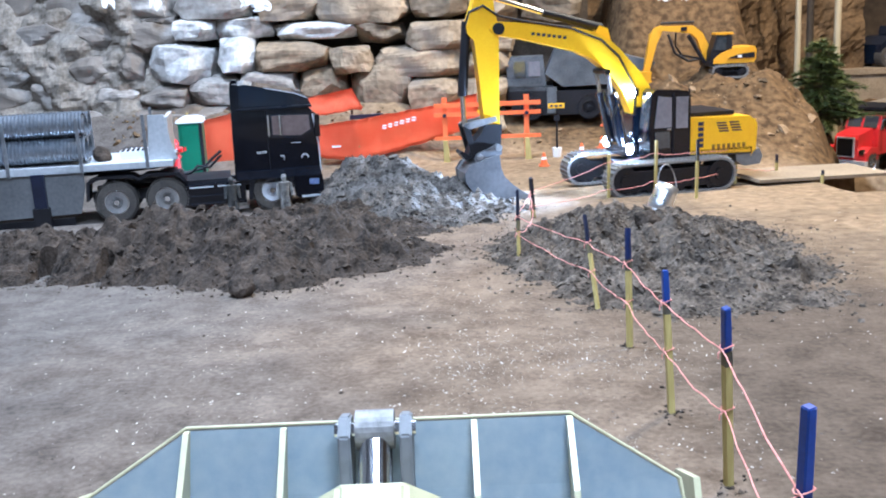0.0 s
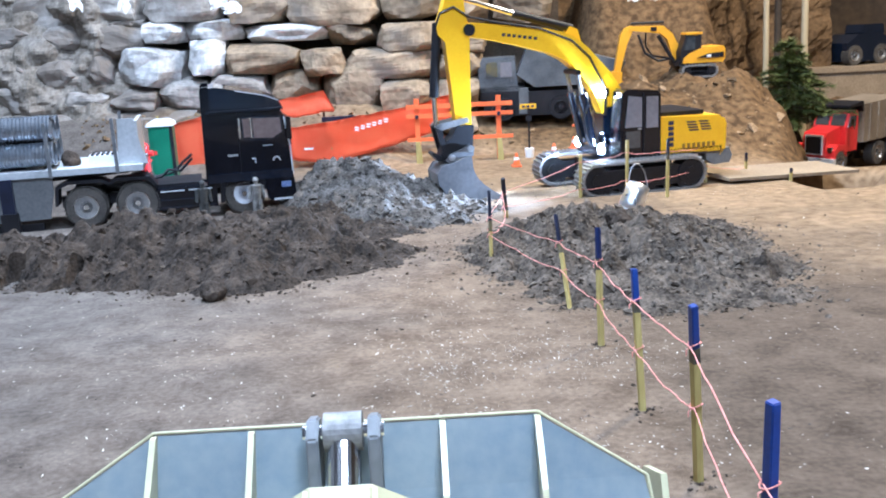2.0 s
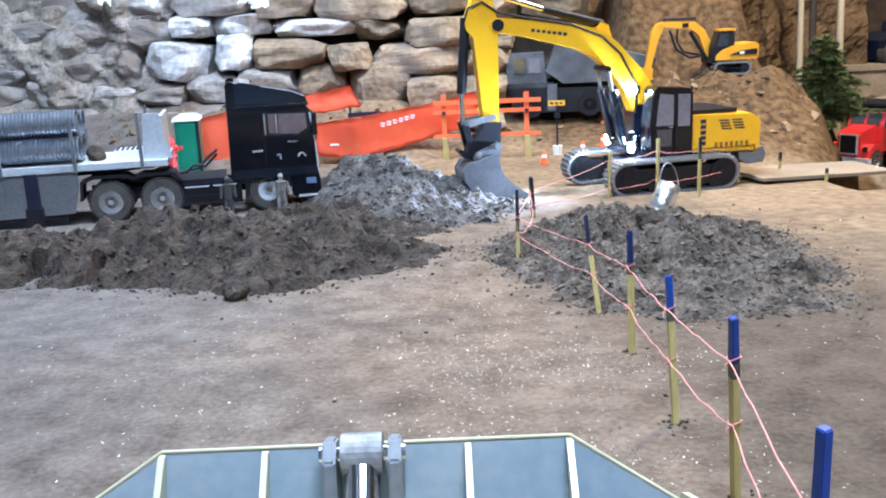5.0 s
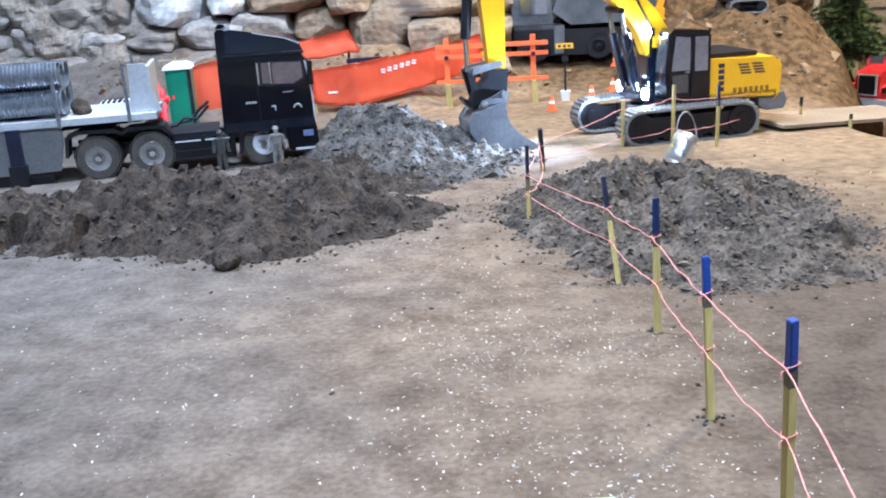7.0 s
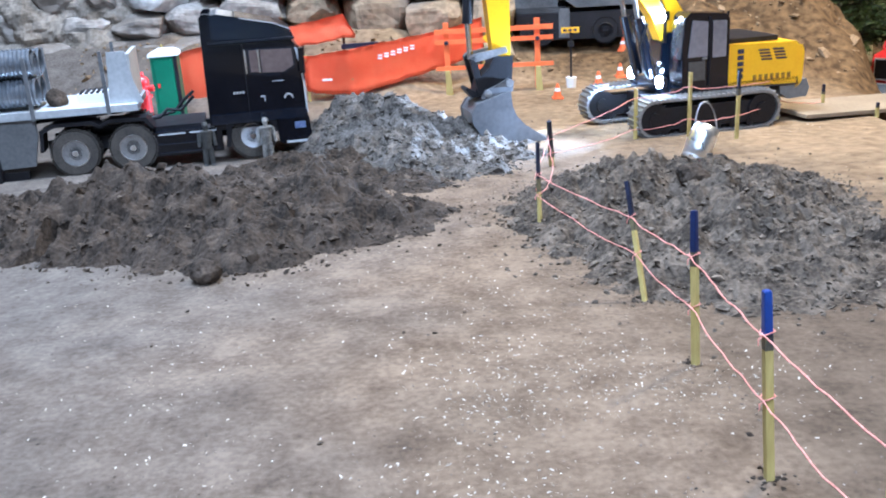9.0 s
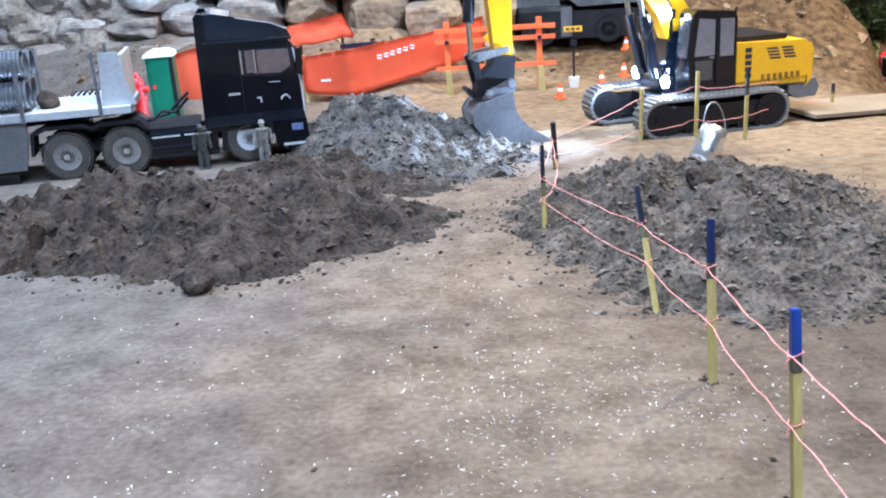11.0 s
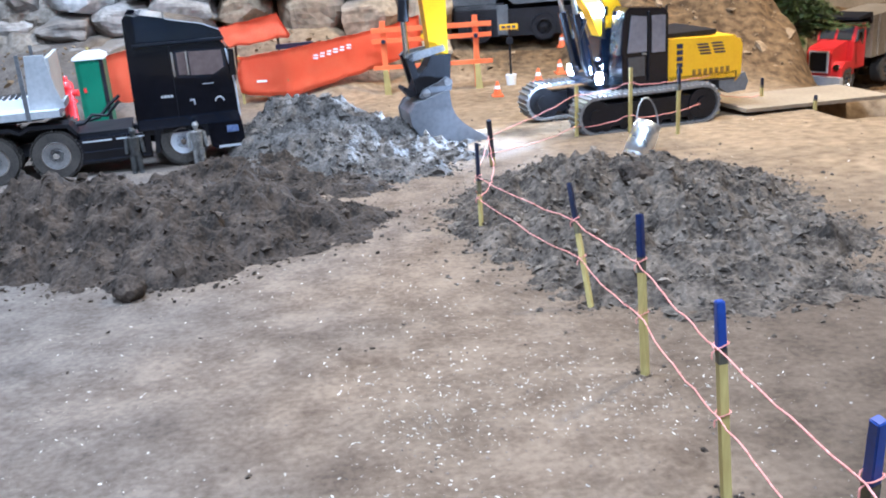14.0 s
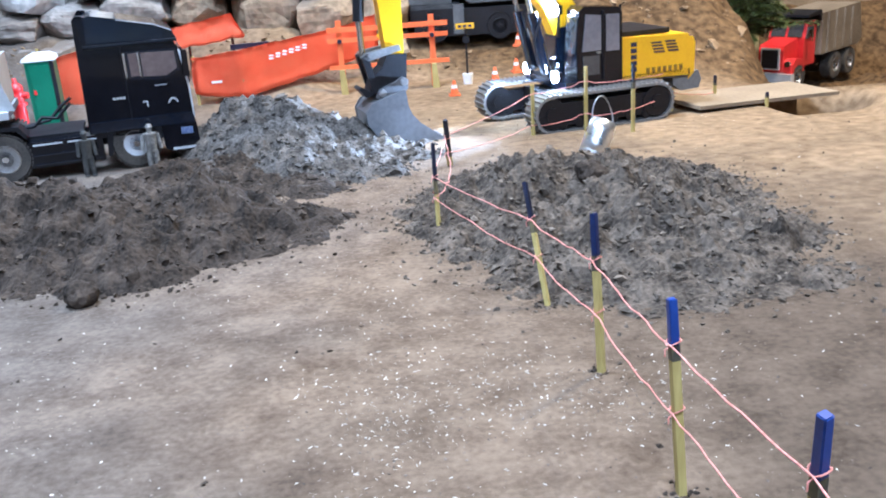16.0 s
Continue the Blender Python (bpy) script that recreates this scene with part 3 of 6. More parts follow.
lay("gggggwwwbbb", (-1.66, -1.39, 0.28, 0.38), (-1.384, -1.156, 0.274, 0.373), (-1.152, -0.998, 0.273, 0.362), (-0.989, -0.813, 0.270, 0.362), (-0.96, -0.82, 0.34, 0.38), (-0.807, -0.694, 0.303, 0.366), (-0.691, -0.512, 0.298, 0.362), (-0.505, -0.252, 0.287, 0.341), (-0.246, -0.093, 0.262, 0.328), (-0.089, 0.092, 0.240, 0.324), (0.095, 0.250, 0.225, 0.305))
lay("ggggwgwbbb", (-1.64, -1.41, 0.19, 0.275), (-1.406, -1.262, 0.189, 0.270), (-1.258, -1.146, 0.186, 0.271), (-1.142, -1.008, 0.184, 0.269), (-0.892, -0.705, 0.169, 0.285), (-1.003, -0.921, 0.176, 0.268), (-0.688, -0.575, 0.188, 0.297), (-0.568, -0.345, 0.193, 0.280), (-0.334, -0.200, 0.176, 0.257), (-0.194, 0.089, 0.160, 0.250))
lay("gggggggbbbbb", (-1.65, -1.43, 0.095, 0.185), (-1.427, -1.273, 0.101, 0.186), (-1.269, -1.107, 0.094, 0.185), (-1.104, -0.935, 0.096, 0.175), (-0.932, -0.778, 0.089, 0.166), (-0.773, -0.618, 0.099, 0.184), (-0.614, -0.440, 0.102, 0.191), (-0.435, -0.281, 0.088, 0.200), (-0.265, -0.086, 0.046, 0.189), (-0.080, 0.067, 0.049, 0.153), (0.070, 0.220, 0.043, 0.150), (0.095, 0.235, 0.148, 0.225))
lay("gggggggbb", (-1.64, -1.40, 0.01, 0.092), (-1.39, -1.20, 0.01, 0.096), (-1.19, -1.02, 0.01, 0.094), (-1.01, -0.84, 0.0, 0.092), (-0.83, -0.66, 0.0, 0.094), (-0.65, -0.46, 0.0, 0.098), (-0.45, -0.27, 0.0, 0.090), (-0.08, 0.08, -0.04, 0.045), (0.09, 0.22, -0.04, 0.04))


def earth_face(name, xs, zs, front, mat, parent, label):
    """A rough upright face of earth, with its depth behind it."""
    nx = len(xs)
    verts = [(x, front(x, z), z) for z in zs for x in xs]
    faces = [(j * nx + i, j * nx + i + 1, (j + 1) * nx + i + 1, (j + 1) * nx + i) for j in range(len(zs) - 1) for i in range(nx - 1)]
    me = bpy.data.meshes.new(name)
    me.from_pydata(verts, [], faces)
    me.materials.append(mat)
    ob = new(name, me)
    ob.parent = parent
    return tagged(ob, label)


def smear(x, z):
    """Slumped mud over the far end of the wall: it hides joints and leaves the proud stones bare."""
    n = 0.055 * rough_noise(x * 7, z * 9, 4.2, 3) + 0.010 * rough_noise(x * 30, z * 36, 2.0, 4)
    return -0.070 + 0.25 * z + n + 0.13 * smooth01(x, -0.98, -0.78)


earth_face("mud_smear", list(np.arange(-1.7, -0.76, 0.009)), list(np.arange(-0.02, 0.60, 0.009)), smear, M_MUD, wall, "grey-brown mud slumped between the stones")
# Bright highlights on the wall, modelled as thin white patches.
for sx, sz, w, h in ((-0.84, 0.437, 0.035, 0.05), (-0.56, 0.415, 0.05, 0.035), (-0.52, 0.395, 0.05, 0.03), (-0.99, 0.44, 0.04, 0.04), (0.50, 0.385, 0.02, 0.02), (0.70, 0.375, 0.04, 0.03), (0.77, 0.37, 0.025, 0.02)):
    bm = bmesh.new()
    bmesh.ops.create_grid(bm, x_segments=5, y_segments=5, size=0.5)
    for v in bm.verts:
        v.co = Vector((v.co.x * w * (1 + 0.8 * noise.noise(v.co * 3 + Vector((sx * 9, 0, 0)))), 0.012 * noise.noise(v.co * 4 + Vector((sx * 5, 3, 1))), v.co.y * h * (1 + 0.9 * noise.noise(v.co * 3 + Vector((sx * 9, 7, 0))))))
    bmesh.ops.solidify(bm, geom=bm.faces[:], thickness=0.006)
    o = part("plaster_splash", bm, M_HIGHLIGHT, wall, "white patch modelling a highlight on the wall")
    o.matrix_basis = pose(sx, -0.035, sz, -14, 0, rng.uniform(-15, 15))

bank_face = thing("earth_bank", 0, 3.36, 0.0, 0, "raw brown earth bank behind the diggers", "bank", datum=0)
bank_face["kind"] = "structure"
earth_face("face", list(np.arange(0.16, 1.75, 0.014)), list(np.arange(-0.1, 0.75, 0.012)), lambda x, z: 0.10 + 0.22 * z + 0.05 * rough_noise(x * 6, z * 7, 8.1, 4) + 0.012 * rough_noise(x * 40, z * 40, 1.3, 3) - 0.10 * smooth01(-x, -0.36, -0.20) + 0.42 * smooth01(x, 1.05, 1.5), M_BROWN, bank_face, "crumbling brown earth")

# ---- the black lorry and its trailer ----
TRUCK_TURN = math.degrees(math.atan2(0.212, 0.977))


def wheel(parent, u, side, z, r, w, outward=-1, rim_mat=None):
    """A wheel whose outer face lies at side. outward: which way along y that face looks."""
    t = part("wheel", ring(bmesh.new(), (u, side, z), r * 0.60, r, 0, -outward * w), M_RUBBER, parent, "dusty treaded black tyre", smooth=False)
    bm = bmesh.new()
    n = 38
    for i in range(n):
        a = 2 * math.pi * i / n
        b = boxm(-0.0022, 0.0022, 0, w * 0.94, -0.0012, 0.0010)
        bmesh.ops.transform(b, matrix=pose(0, 0.03 * w if outward < 0 else -0.97 * w, r + 0.0006), verts=b.verts)
        bmesh.ops.transform(b, matrix=Matrix.Rotation(a, 4, "Y"), verts=b.verts)
        bmesh.ops.translate(b, vec=(u, side, z), verts=b.verts)
        me = bpy.data.meshes.new("temporary")
        b.to_mesh(me)
        b.free()
        bm.from_mesh(me)
        bpy.data.meshes.remove(me)
    o = part("tread", bm, M_RUBBER, t)
    rim = bmesh.new()
    ring(rim, (u, side - outward * 0.004, z), r * 0.30, r * 0.60, 0, -outward * w * 0.7, 24)
    rod(rim, (u, side - outward * 0.012, z), (u, side - outward * w * 0.6, z), r * 0.34, seg=20)
    for i in range(8):
        a = 2 * math.pi * i / 8
        rod(rim, (u + r * 0.24 * math.cos(a), side, z + r * 0.24 * math.sin(a)), (u + r * 0.24 * math.cos(a), side - outward * 0.014, z + r * 0.24 * math.sin(a)), r * 0.035, seg=6)
    hub = rodm((u, side + outward * 0.003, z), (u, side - outward * 0.014, z), r * 0.13, r * 0.17, seg=14)
    ring(hub, (u, side + outward * 0.0005, z), r * 0.54, r * 0.60, 0, -outward * 0.004, 28)
    part("hub", hub, M_DARK if rim_mat is M_DARK else M_CHROME, t, "bright hub and rim edge")
    part("rim", rim, rim_mat or M_STEEL, t, "bright chrome rim" if rim_mat is M_SILVER else "dull rim")
    return t


lorry = thing("tractor_lorry", -0.348, 1.963, -0.047, TRUCK_TURN, "glossy black high-roofed tractor lorry parked behind the dirt heap", "lorry", datum=0)
W = 0.178
part("cab", prismm([(-0.060, 0.012), (-0.060, 0.165), (-0.050, 0.172), (0.086, 0.168), (0.095, 0.150), (0.101, 0.085), (0.103, 0.030), (0.103, 0.012)], 0.0, W), M_BLACK, lorry, bevel=0.008)
part("roof_fairing", prismm([(-0.058, 0.168), (-0.056, 0.214), (-0.040, 0.217), (0.004, 0.208), (0.060, 0.195), (0.088, 0.183), (0.094, 0.166)], 0.006, W - 0.006), M_NAVY, lorry, "dark glossy roof fairing", bevel=0.011)
part("roof_seam", boxm(-0.060, 0.094, -0.0025, W + 0.0025, 0.164, 0.169), M_DARK, lorry, bevel=0.001)
part("rear_deflector", prismm([(-0.074, 0.02), (-0.070, 0.212), (-0.064, 0.219), (-0.052, 0.218), (-0.058, 0.02)], -0.001, 0.012), M_BLACK, lorry, bevel=0.003)
part("rear_deflector", prismm([(-0.074, 0.02), (-0.070, 0.212), (-0.064, 0.219), (-0.052, 0.218), (-0.058, 0.02)], W - 0.012, W + 0.001), M_BLACK, lorry, bevel=0.003)
win = part("side_window", prismm([(0.006, 0.107), (0.006, 0.154), (0.090, 0.152), (0.091, 0.116), (0.070, 0.104), (0.05, 0.102)], -0.004, 0.001), M_NAVY, lorry, "black-framed side window with a reddish interior painted on its panes", bevel=0.001)
# Opaque panes: the reddish cab interior is put into their colour.
part("pane", prismm([(0.030, 0.110), (0.030, 0.150), (0.086, 0.148), (0.087, 0.119), (0.068, 0.108)], -0.006, -0.0035), M_TAN, win)
part("pane", prismm([(0.010, 0.112), (0.010, 0.150), (0.024, 0.150), (0.024, 0.112)], -0.006, -0.0035), M_TAN, win)
part("window_divider", boxm(0.0005, 0.0040, -0.0065, -0.003, 0.110, 0.152), M_CHROME, win, "bright window divider")
part("window_divider", boxm(0.0245, 0.0275, -0.0065, -0.003, 0.110, 0.152), M_CHROME, win, "bright window divider")
part("windscreen", prismm([(0.0985, 0.150), (0.1000, 0.150), (0.107, 0.090), (0.1045, 0.090)], 0.012, W - 0.012), M_GLASS, lorry)
door = part("door", prismm([(0.000, 0.030), (0.000, 0.160), (0.003, 0.163), (0.090, 0.161), (0.096, 0.150), (0.098, 0.030)], -0.0022, 0.003), M_BLACK, lorry, bevel=0.001)
part("door_handle", boxm(0.022, 0.030, -0.006, -0.002, 0.066, 0.0680), M_SILVER, door)
part("door_handle", boxm(0.0282, 0.030, -0.006, -0.002, 0.058, 0.0660), M_SILVER, door)
part("emblem", prismm([(0.0640, 0.0600), (0.0655, 0.0650), (0.0700, 0.0685), (0.0750, 0.0685), (0.0795, 0.0650), (0.0810, 0.0600), (0.0788, 0.0600), (0.0775, 0.0640), (0.0725, 0.0668), (0.0675, 0.0640), (0.0662, 0.0600)], -0.0045, -0.002), M_MARK, door, "small plain silver emblem")
for i in range(4):
    part("lettering_bar", boxm(-0.026 + i * 0.0054, -0.0222 + i * 0.0054, -0.0015, 0.001, 0.0745, 0.0785), M_MARK, lorry)
part("door_trim", boxm(0.046, 0.066, -0.0045, -0.002, 0.0920, 0.0932), M_SILVER, door)
part("sill_band", prismm([(-0.070, 0.022), (-0.070, 0.040), (0.100, 0.040), (0.104, 0.034), (0.104, 0.022)], -0.005, 0.002), M_NAVY, lorry, "glossy blue-black sill band", bevel=0.0015)
part("bumper", prismm([(0.048, -0.020), (0.044, 0.012), (0.048, 0.022), (0.106, 0.022), (0.108, -0.012), (0.103, -0.024), (0.056, -0.024)], -0.003, W + 0.003), M_BLACK, lorry, bevel=0.004)
for off in (0.0, W):
    part("headlight", boxm(0.078, 0.098, off - 0.005, off + 0.004, 0.003, 0.015), M_HEAD, lorry, "clear bluish headlight", bevel=0.002)
part("bumper_trim", boxm(0.060, 0.111, -0.006, -0.002, -0.0235, -0.0195), M_SILVER, lorry)
part("wheel_arch", prismm([(-0.050, -0.020), (-0.046, 0.020), (-0.030, 0.034), (0.030, 0.034), (0.045, 0.020), (0.048, 0.0), (0.041, 0.0), (0.036, 0.016), (0.024, 0.026), (-0.024, 0.026), (-0.036, 0.016), (-0.042, -0.020)], -0.003, 0.05), M_DARK, lorry)
# Silver strips added in place of highlights along pillar and roof edge.
part("pillar_trim", prismm([(0.0925, 0.150), (0.0955, 0.150), (0.1045, 0.085), (0.1055, 0.030), (0.1025, 0.030), (0.1015, 0.085)], -0.0035, -0.0005), M_SILVER, lorry, "silver strip standing for the highlight on the front pillar")
part("roof_trim", prismm([(0.000, 0.2085), (0.060, 0.1955), (0.088, 0.1835), (0.088, 0.1815), (0.060, 0.1938), (0.000, 0.2068)], 0.002, 0.006), M_SILVER, lorry)
# Glossy strips added where fainter highlights run along seam and sill.
part("seam_trim", boxm(-0.060, 0.094, -0.0042, -0.0022, 0.1660, 0.1685), M_NAVY, lorry, bevel=0.0008)
part("sill_trim", boxm(-0.068, 0.102, -0.0066, -0.0046, 0.0380, 0.0405), M_NAVY, lorry, bevel=0.0008)
part("door_seam", boxm(-0.0015, 0.0, -0.0030, 0.001, 0.030, 0.162), M_DARK, lorry)
part("mirror", boxm(0.096, 0.106, -0.026, -0.010, 0.105, 0.150), M_BLACK, lorry, "black door mirror", bevel=0.003)
part("mirror_arm", rodm((0.098, 0.0, 0.152), (0.101, -0.018, 0.146), 0.0015), M_CHROME, lorry)
part("chassis", boxm(-0.365, 0.05, 0.045, 0.060, -0.008, 0.014), M_DARK, lorry)
part("chassis", boxm(-0.365, 0.05, W - 0.060, W - 0.045, -0.008, 0.014), M_DARK, lorry)
part("side_tank", boxm(-0.178, -0.055, 0.002, 0.045, -0.026, 0.018), M_BLACK, lorry, "black side tank with bright strips", bevel=0.005)
for i, (za, u0, u1) in enumerate(((0.012, -0.168, -0.120), (0.012, -0.112, -0.065), (-0.006, -0.17, -0.066), (-0.022, -0.17, -0.06))):
    part("bright_strip", boxm(u0, u1, -0.0005, 0.003, za, za + 0.0024), M_SILVER if i < 2 else M_NAVY, lorry)
part("rear_mudguard", prismm([(-0.372, 0.002), (-0.368, 0.040), (-0.345, 0.050), (-0.280, 0.050), (-0.265, 0.042), (-0.25, 0.050), (-0.185, 0.048), (-0.172, 0.030), (-0.176, 0.026), (-0.19, 0.042), (-0.25, 0.044), (-0.265, 0.036), (-0.28, 0.044), (-0.342, 0.044), (-0.362, 0.036), (-0.366, 0.002)], 0.0, 0.045), M_DARK, lorry)
part("fifth_wheel", prismm([(-0.33, 0.030), (-0.22, 0.034), (-0.21, 0.026), (-0.34, 0.022)], 0.05, W - 0.05), M_DARK, lorry)
part("catwalk", boxm(-0.19, -0.085, 0.03, W - 0.03, 0.018, 0.024), M_DARK, lorry)
tube("air_hose", [(-0.10, 0.06, 0.07), (-0.125, 0.06, 0.046), (-0.15, 0.06, 0.050), (-0.165, 0.06, 0.036), (-0.20, 0.06, 0.034)], 0.003, M_DARK, lorry)
tube("air_hose", [(-0.10, 0.09, 0.075), (-0.12, 0.088, 0.060), (-0.14, 0.085, 0.040), (-0.18, 0.08, 0.034)], 0.003, M_DARK, lorry)
R = 0.0415
for u in (0.0, -0.214, -0.314):
    wheel(lorry, u, 0.0, -0.0045, R, 0.026 if u == 0 else 0.05, -1, M_SILVER if u == 0 else None)
    wheel(lorry, u, W, -0.0045, R, 0.026 if u == 0 else 0.05, 1, M_SILVER if u == 0 else None)

trailer = thing("flatbed_trailer", -0.348, 1.963, -0.047, TRUCK_TURN, "long grey flatbed trailer with stakes, hitched to the lorry", "trailer", datum=0)
TL = -1.15
part("deck", prismm([(TL, 0.066), (TL, 0.084), (-0.195, 0.074), (-0.195, 0.062)], -0.002, W + 0.002), M_GREY, trailer, "pale grey deck", bevel=0.002)
part("frame_beam", prismm([(TL, 0.036), (TL, 0.066), (-0.21, 0.062), (-0.23, 0.052), (-0.40, 0.046)], 0.05, W - 0.05), M_DARK, trailer)
part("side_skirt", prismm([(TL, -0.030), (TL, 0.066), (-0.372, 0.064), (-0.372, 0.03), (-0.385, -0.022)], 0.006, 0.012), M_GREYP, trailer, "dusty grey side skirt", bevel=0.002)
part("lower_beam", boxm(TL, -0.40, 0.010, 0.022, -0.045, -0.030), M_DARK, trailer)
part("headboard", prismm([(-0.243, 0.074), (-0.236, 0.166), (-0.205, 0.166), (-0.196, 0.110), (-0.185, 0.074)], 0.012, 0.018), M_GREY, trailer, "pale grey headboard plate", bevel=0.002)
part("headboard", boxm(-0.206, -0.199, 0.018, W - 0.01, 0.074, 0.160), M_GREY, trailer, bevel=0.002)
for u in (-0.245, -0.372, -0.51, -0.66, -0.81, -0.96, -1.1):
    part("stake_post", prismm([(u - 0.0035, 0.060), (u - 0.003, 0.170), (u + 0.003, 0.170), (u + 0.0035, 0.060)], -0.005, -0.001), M_POST, trailer, bevel=0.001)
    part("stake_post", prismm([(u - 0.0035, 0.060), (u - 0.003, 0.170), (u + 0.003, 0.170), (u + 0.0035, 0.060)], W + 0.001, W + 0.005), M_POST, trailer, bevel=0.001)
part("landing_leg", boxm(-0.470, -0.446, -0.006, 0.008, -0.004, 0.064), M_BLUE, trailer, "dark blue landing leg", bevel=0.003)
part("landing_leg_foot", boxm(-0.474, -0.442, -0.010, 0.012, -0.047, -0.004), M_DARK, trailer, bevel=0.003)
for u in (-0.92, -1.03):
    wheel(trailer, u, -0.002, -0.0045, R, 0.04, -1)
    wheel(trailer, u, W + 0.002, -0.0045, R, 0.04, 1)


def pipe(y, z, u0, u1, r):
    """A corrugated pipe: a ribbed shell with an open bore."""
    t = thing("corrugated_pipe", 0, 0, 0, 0, "shiny grey corrugated pipe lying on the trailer deck", "pipe", "pipes on the trailer", datum=0)
    t.matrix_basis = pose(-0.348, 1.963, 0, 0, 0, TRUCK_TURN) @ pose(u0, y, z)
    bm = bmesh.new()
    n, seg = int((u1 - u0) / 0.0035), 24
    loops = []
    for i in range(n + 1):
        rr = r * (1.0 if i % 2 else 0.93)
        loops.append([bm.verts.new(((u1 - u0) * i / n, rr * math.cos(6.28319 * k / seg), rr * math.sin(6.28319 * k / seg))) for k in range(seg)])
    for rr, u in ((r * 0.86, u1 - u0), (r * 0.86, 0)):
        loops.append([bm.verts.new((u, rr * math.cos(6.28319 * k / seg), rr * math.sin(6.28319 * k / seg))) for k in range(seg)])
    for k in range(len(loops)):
        a, b = loops[k], loops[(k + 1) % len(loops)]
        for i in range(seg):
            bm.faces.new((a[i], a[(i + 1) % seg], b[(i + 1) % seg], b[i]))
    part("shell", bm, M_PIPE, t)
    return t


M_PIPE = material("shiny_grey_pipe", (0.17, 0.19, 0.22), (0.33, 0.36, 0.41), 12, 0.2, 0.6, 0.0, 100, coat=0.3)
for y, zz in ((0.030, 0.106), (0.082, 0.106), (0.134, 0.106), (0.056, 0.151), (0.108, 0.151), (0.030, 0.158)):
    pipe(y, zz, -1.0, -0.362 if y != 0.134 else -0.372, 0.0255)
sack = thing("sack", 0, 0, 0, 0, "dark dusty sack on the trailer deck", "sack", datum=0)
sack.matrix_basis = pose(-0.348, 1.963, 0, 0, 0, TRUCK_TURN) @ pose(-0.338, 0.06, 0.0748)
bm = bmesh.new()
bmesh.ops.create_icosphere(bm, subdivisions=3, radius=0.019)
for v in bm.verts:
    v.co = Vector((v.co.x, v.co.y * 1.4, max(v.co.z, -0.012) + 0.012)) * (1 + 0.25 * noise.noise(v.co * 60))
part("cloth", bm, M_DIRT, sack, smooth=True)
crate = thing("white_crate", 0, 0, 0, 0, "small white crate with a dark grating on the deck", "crate", datum=0)
crate.matrix_basis = pose(-0.348, 1.963, 0, 0, 0, TRUCK_TURN) @ pose(-0.275, 0.08, 0.0735)
part("body", boxm(-0.028, 0.024, -0.03, 0.03, 0.0, 0.018), M_WHITE, crate, bevel=0.002)
for i in range(5):
    part("slat", boxm(-0.024 + i * 0.010, -0.019 + i * 0.010, -0.028, 0.028, 0.018, 0.021), M_DARK, crate)

# ---- figures: plain model statues ----


def figure(x, y, mat, label, arm):
    z = standing(x, y)
    bm = bmesh.new()
    for s in (-1, 1):
        rod(bm, (s * 0.010, 0, 0), (s * 0.007, 0, 0.052), 0.0075, 0.009, 10)
        rod(bm, (s * 0.019, 0, 0.094), (s * (0.021 + arm), -0.004, 0.056), 0.006, 0.005, 8)
        box(bm, s * 0.010 - 0.006, s * 0.010 + 0.006, -0.014, 0.007, 0, 0.007)
    rod(bm, (0, 0, 0.050), (0, 0, 0.097), 0.013, 0.018, 12)
    rod(bm, (0, 0, 0.095), (0, 0, 0.105), 0.006, 0.006, 8)
    bmesh.ops.create_uvsphere(bm, u_segments=12, v_segments=8, radius=0.0085, matrix=Matrix.Translation((0, 0, 0.111)))
    rod(bm, (0, 0, 0.113), (0, 0, 0.120), 0.0094, 0.006, 12)
    ob = part("figurine", bm, mat, smooth=False)
    ob.matrix_basis = pose(x, y, z - 0.002, 0, 0, 15) @ Matrix.Diagonal((0.62, 0.62, 0.68, 1))
    tagged(ob, label, "figurine", "figurines by the lorry")


figure(-0.425, 1.925, M_FIG, "dull grey standing model figurine beside the lorry", 0.002)
figure(-0.318, 1.935, M_FIGW, "standing model figurine, white light painted on it, beside the lorry wheel", 0.005)

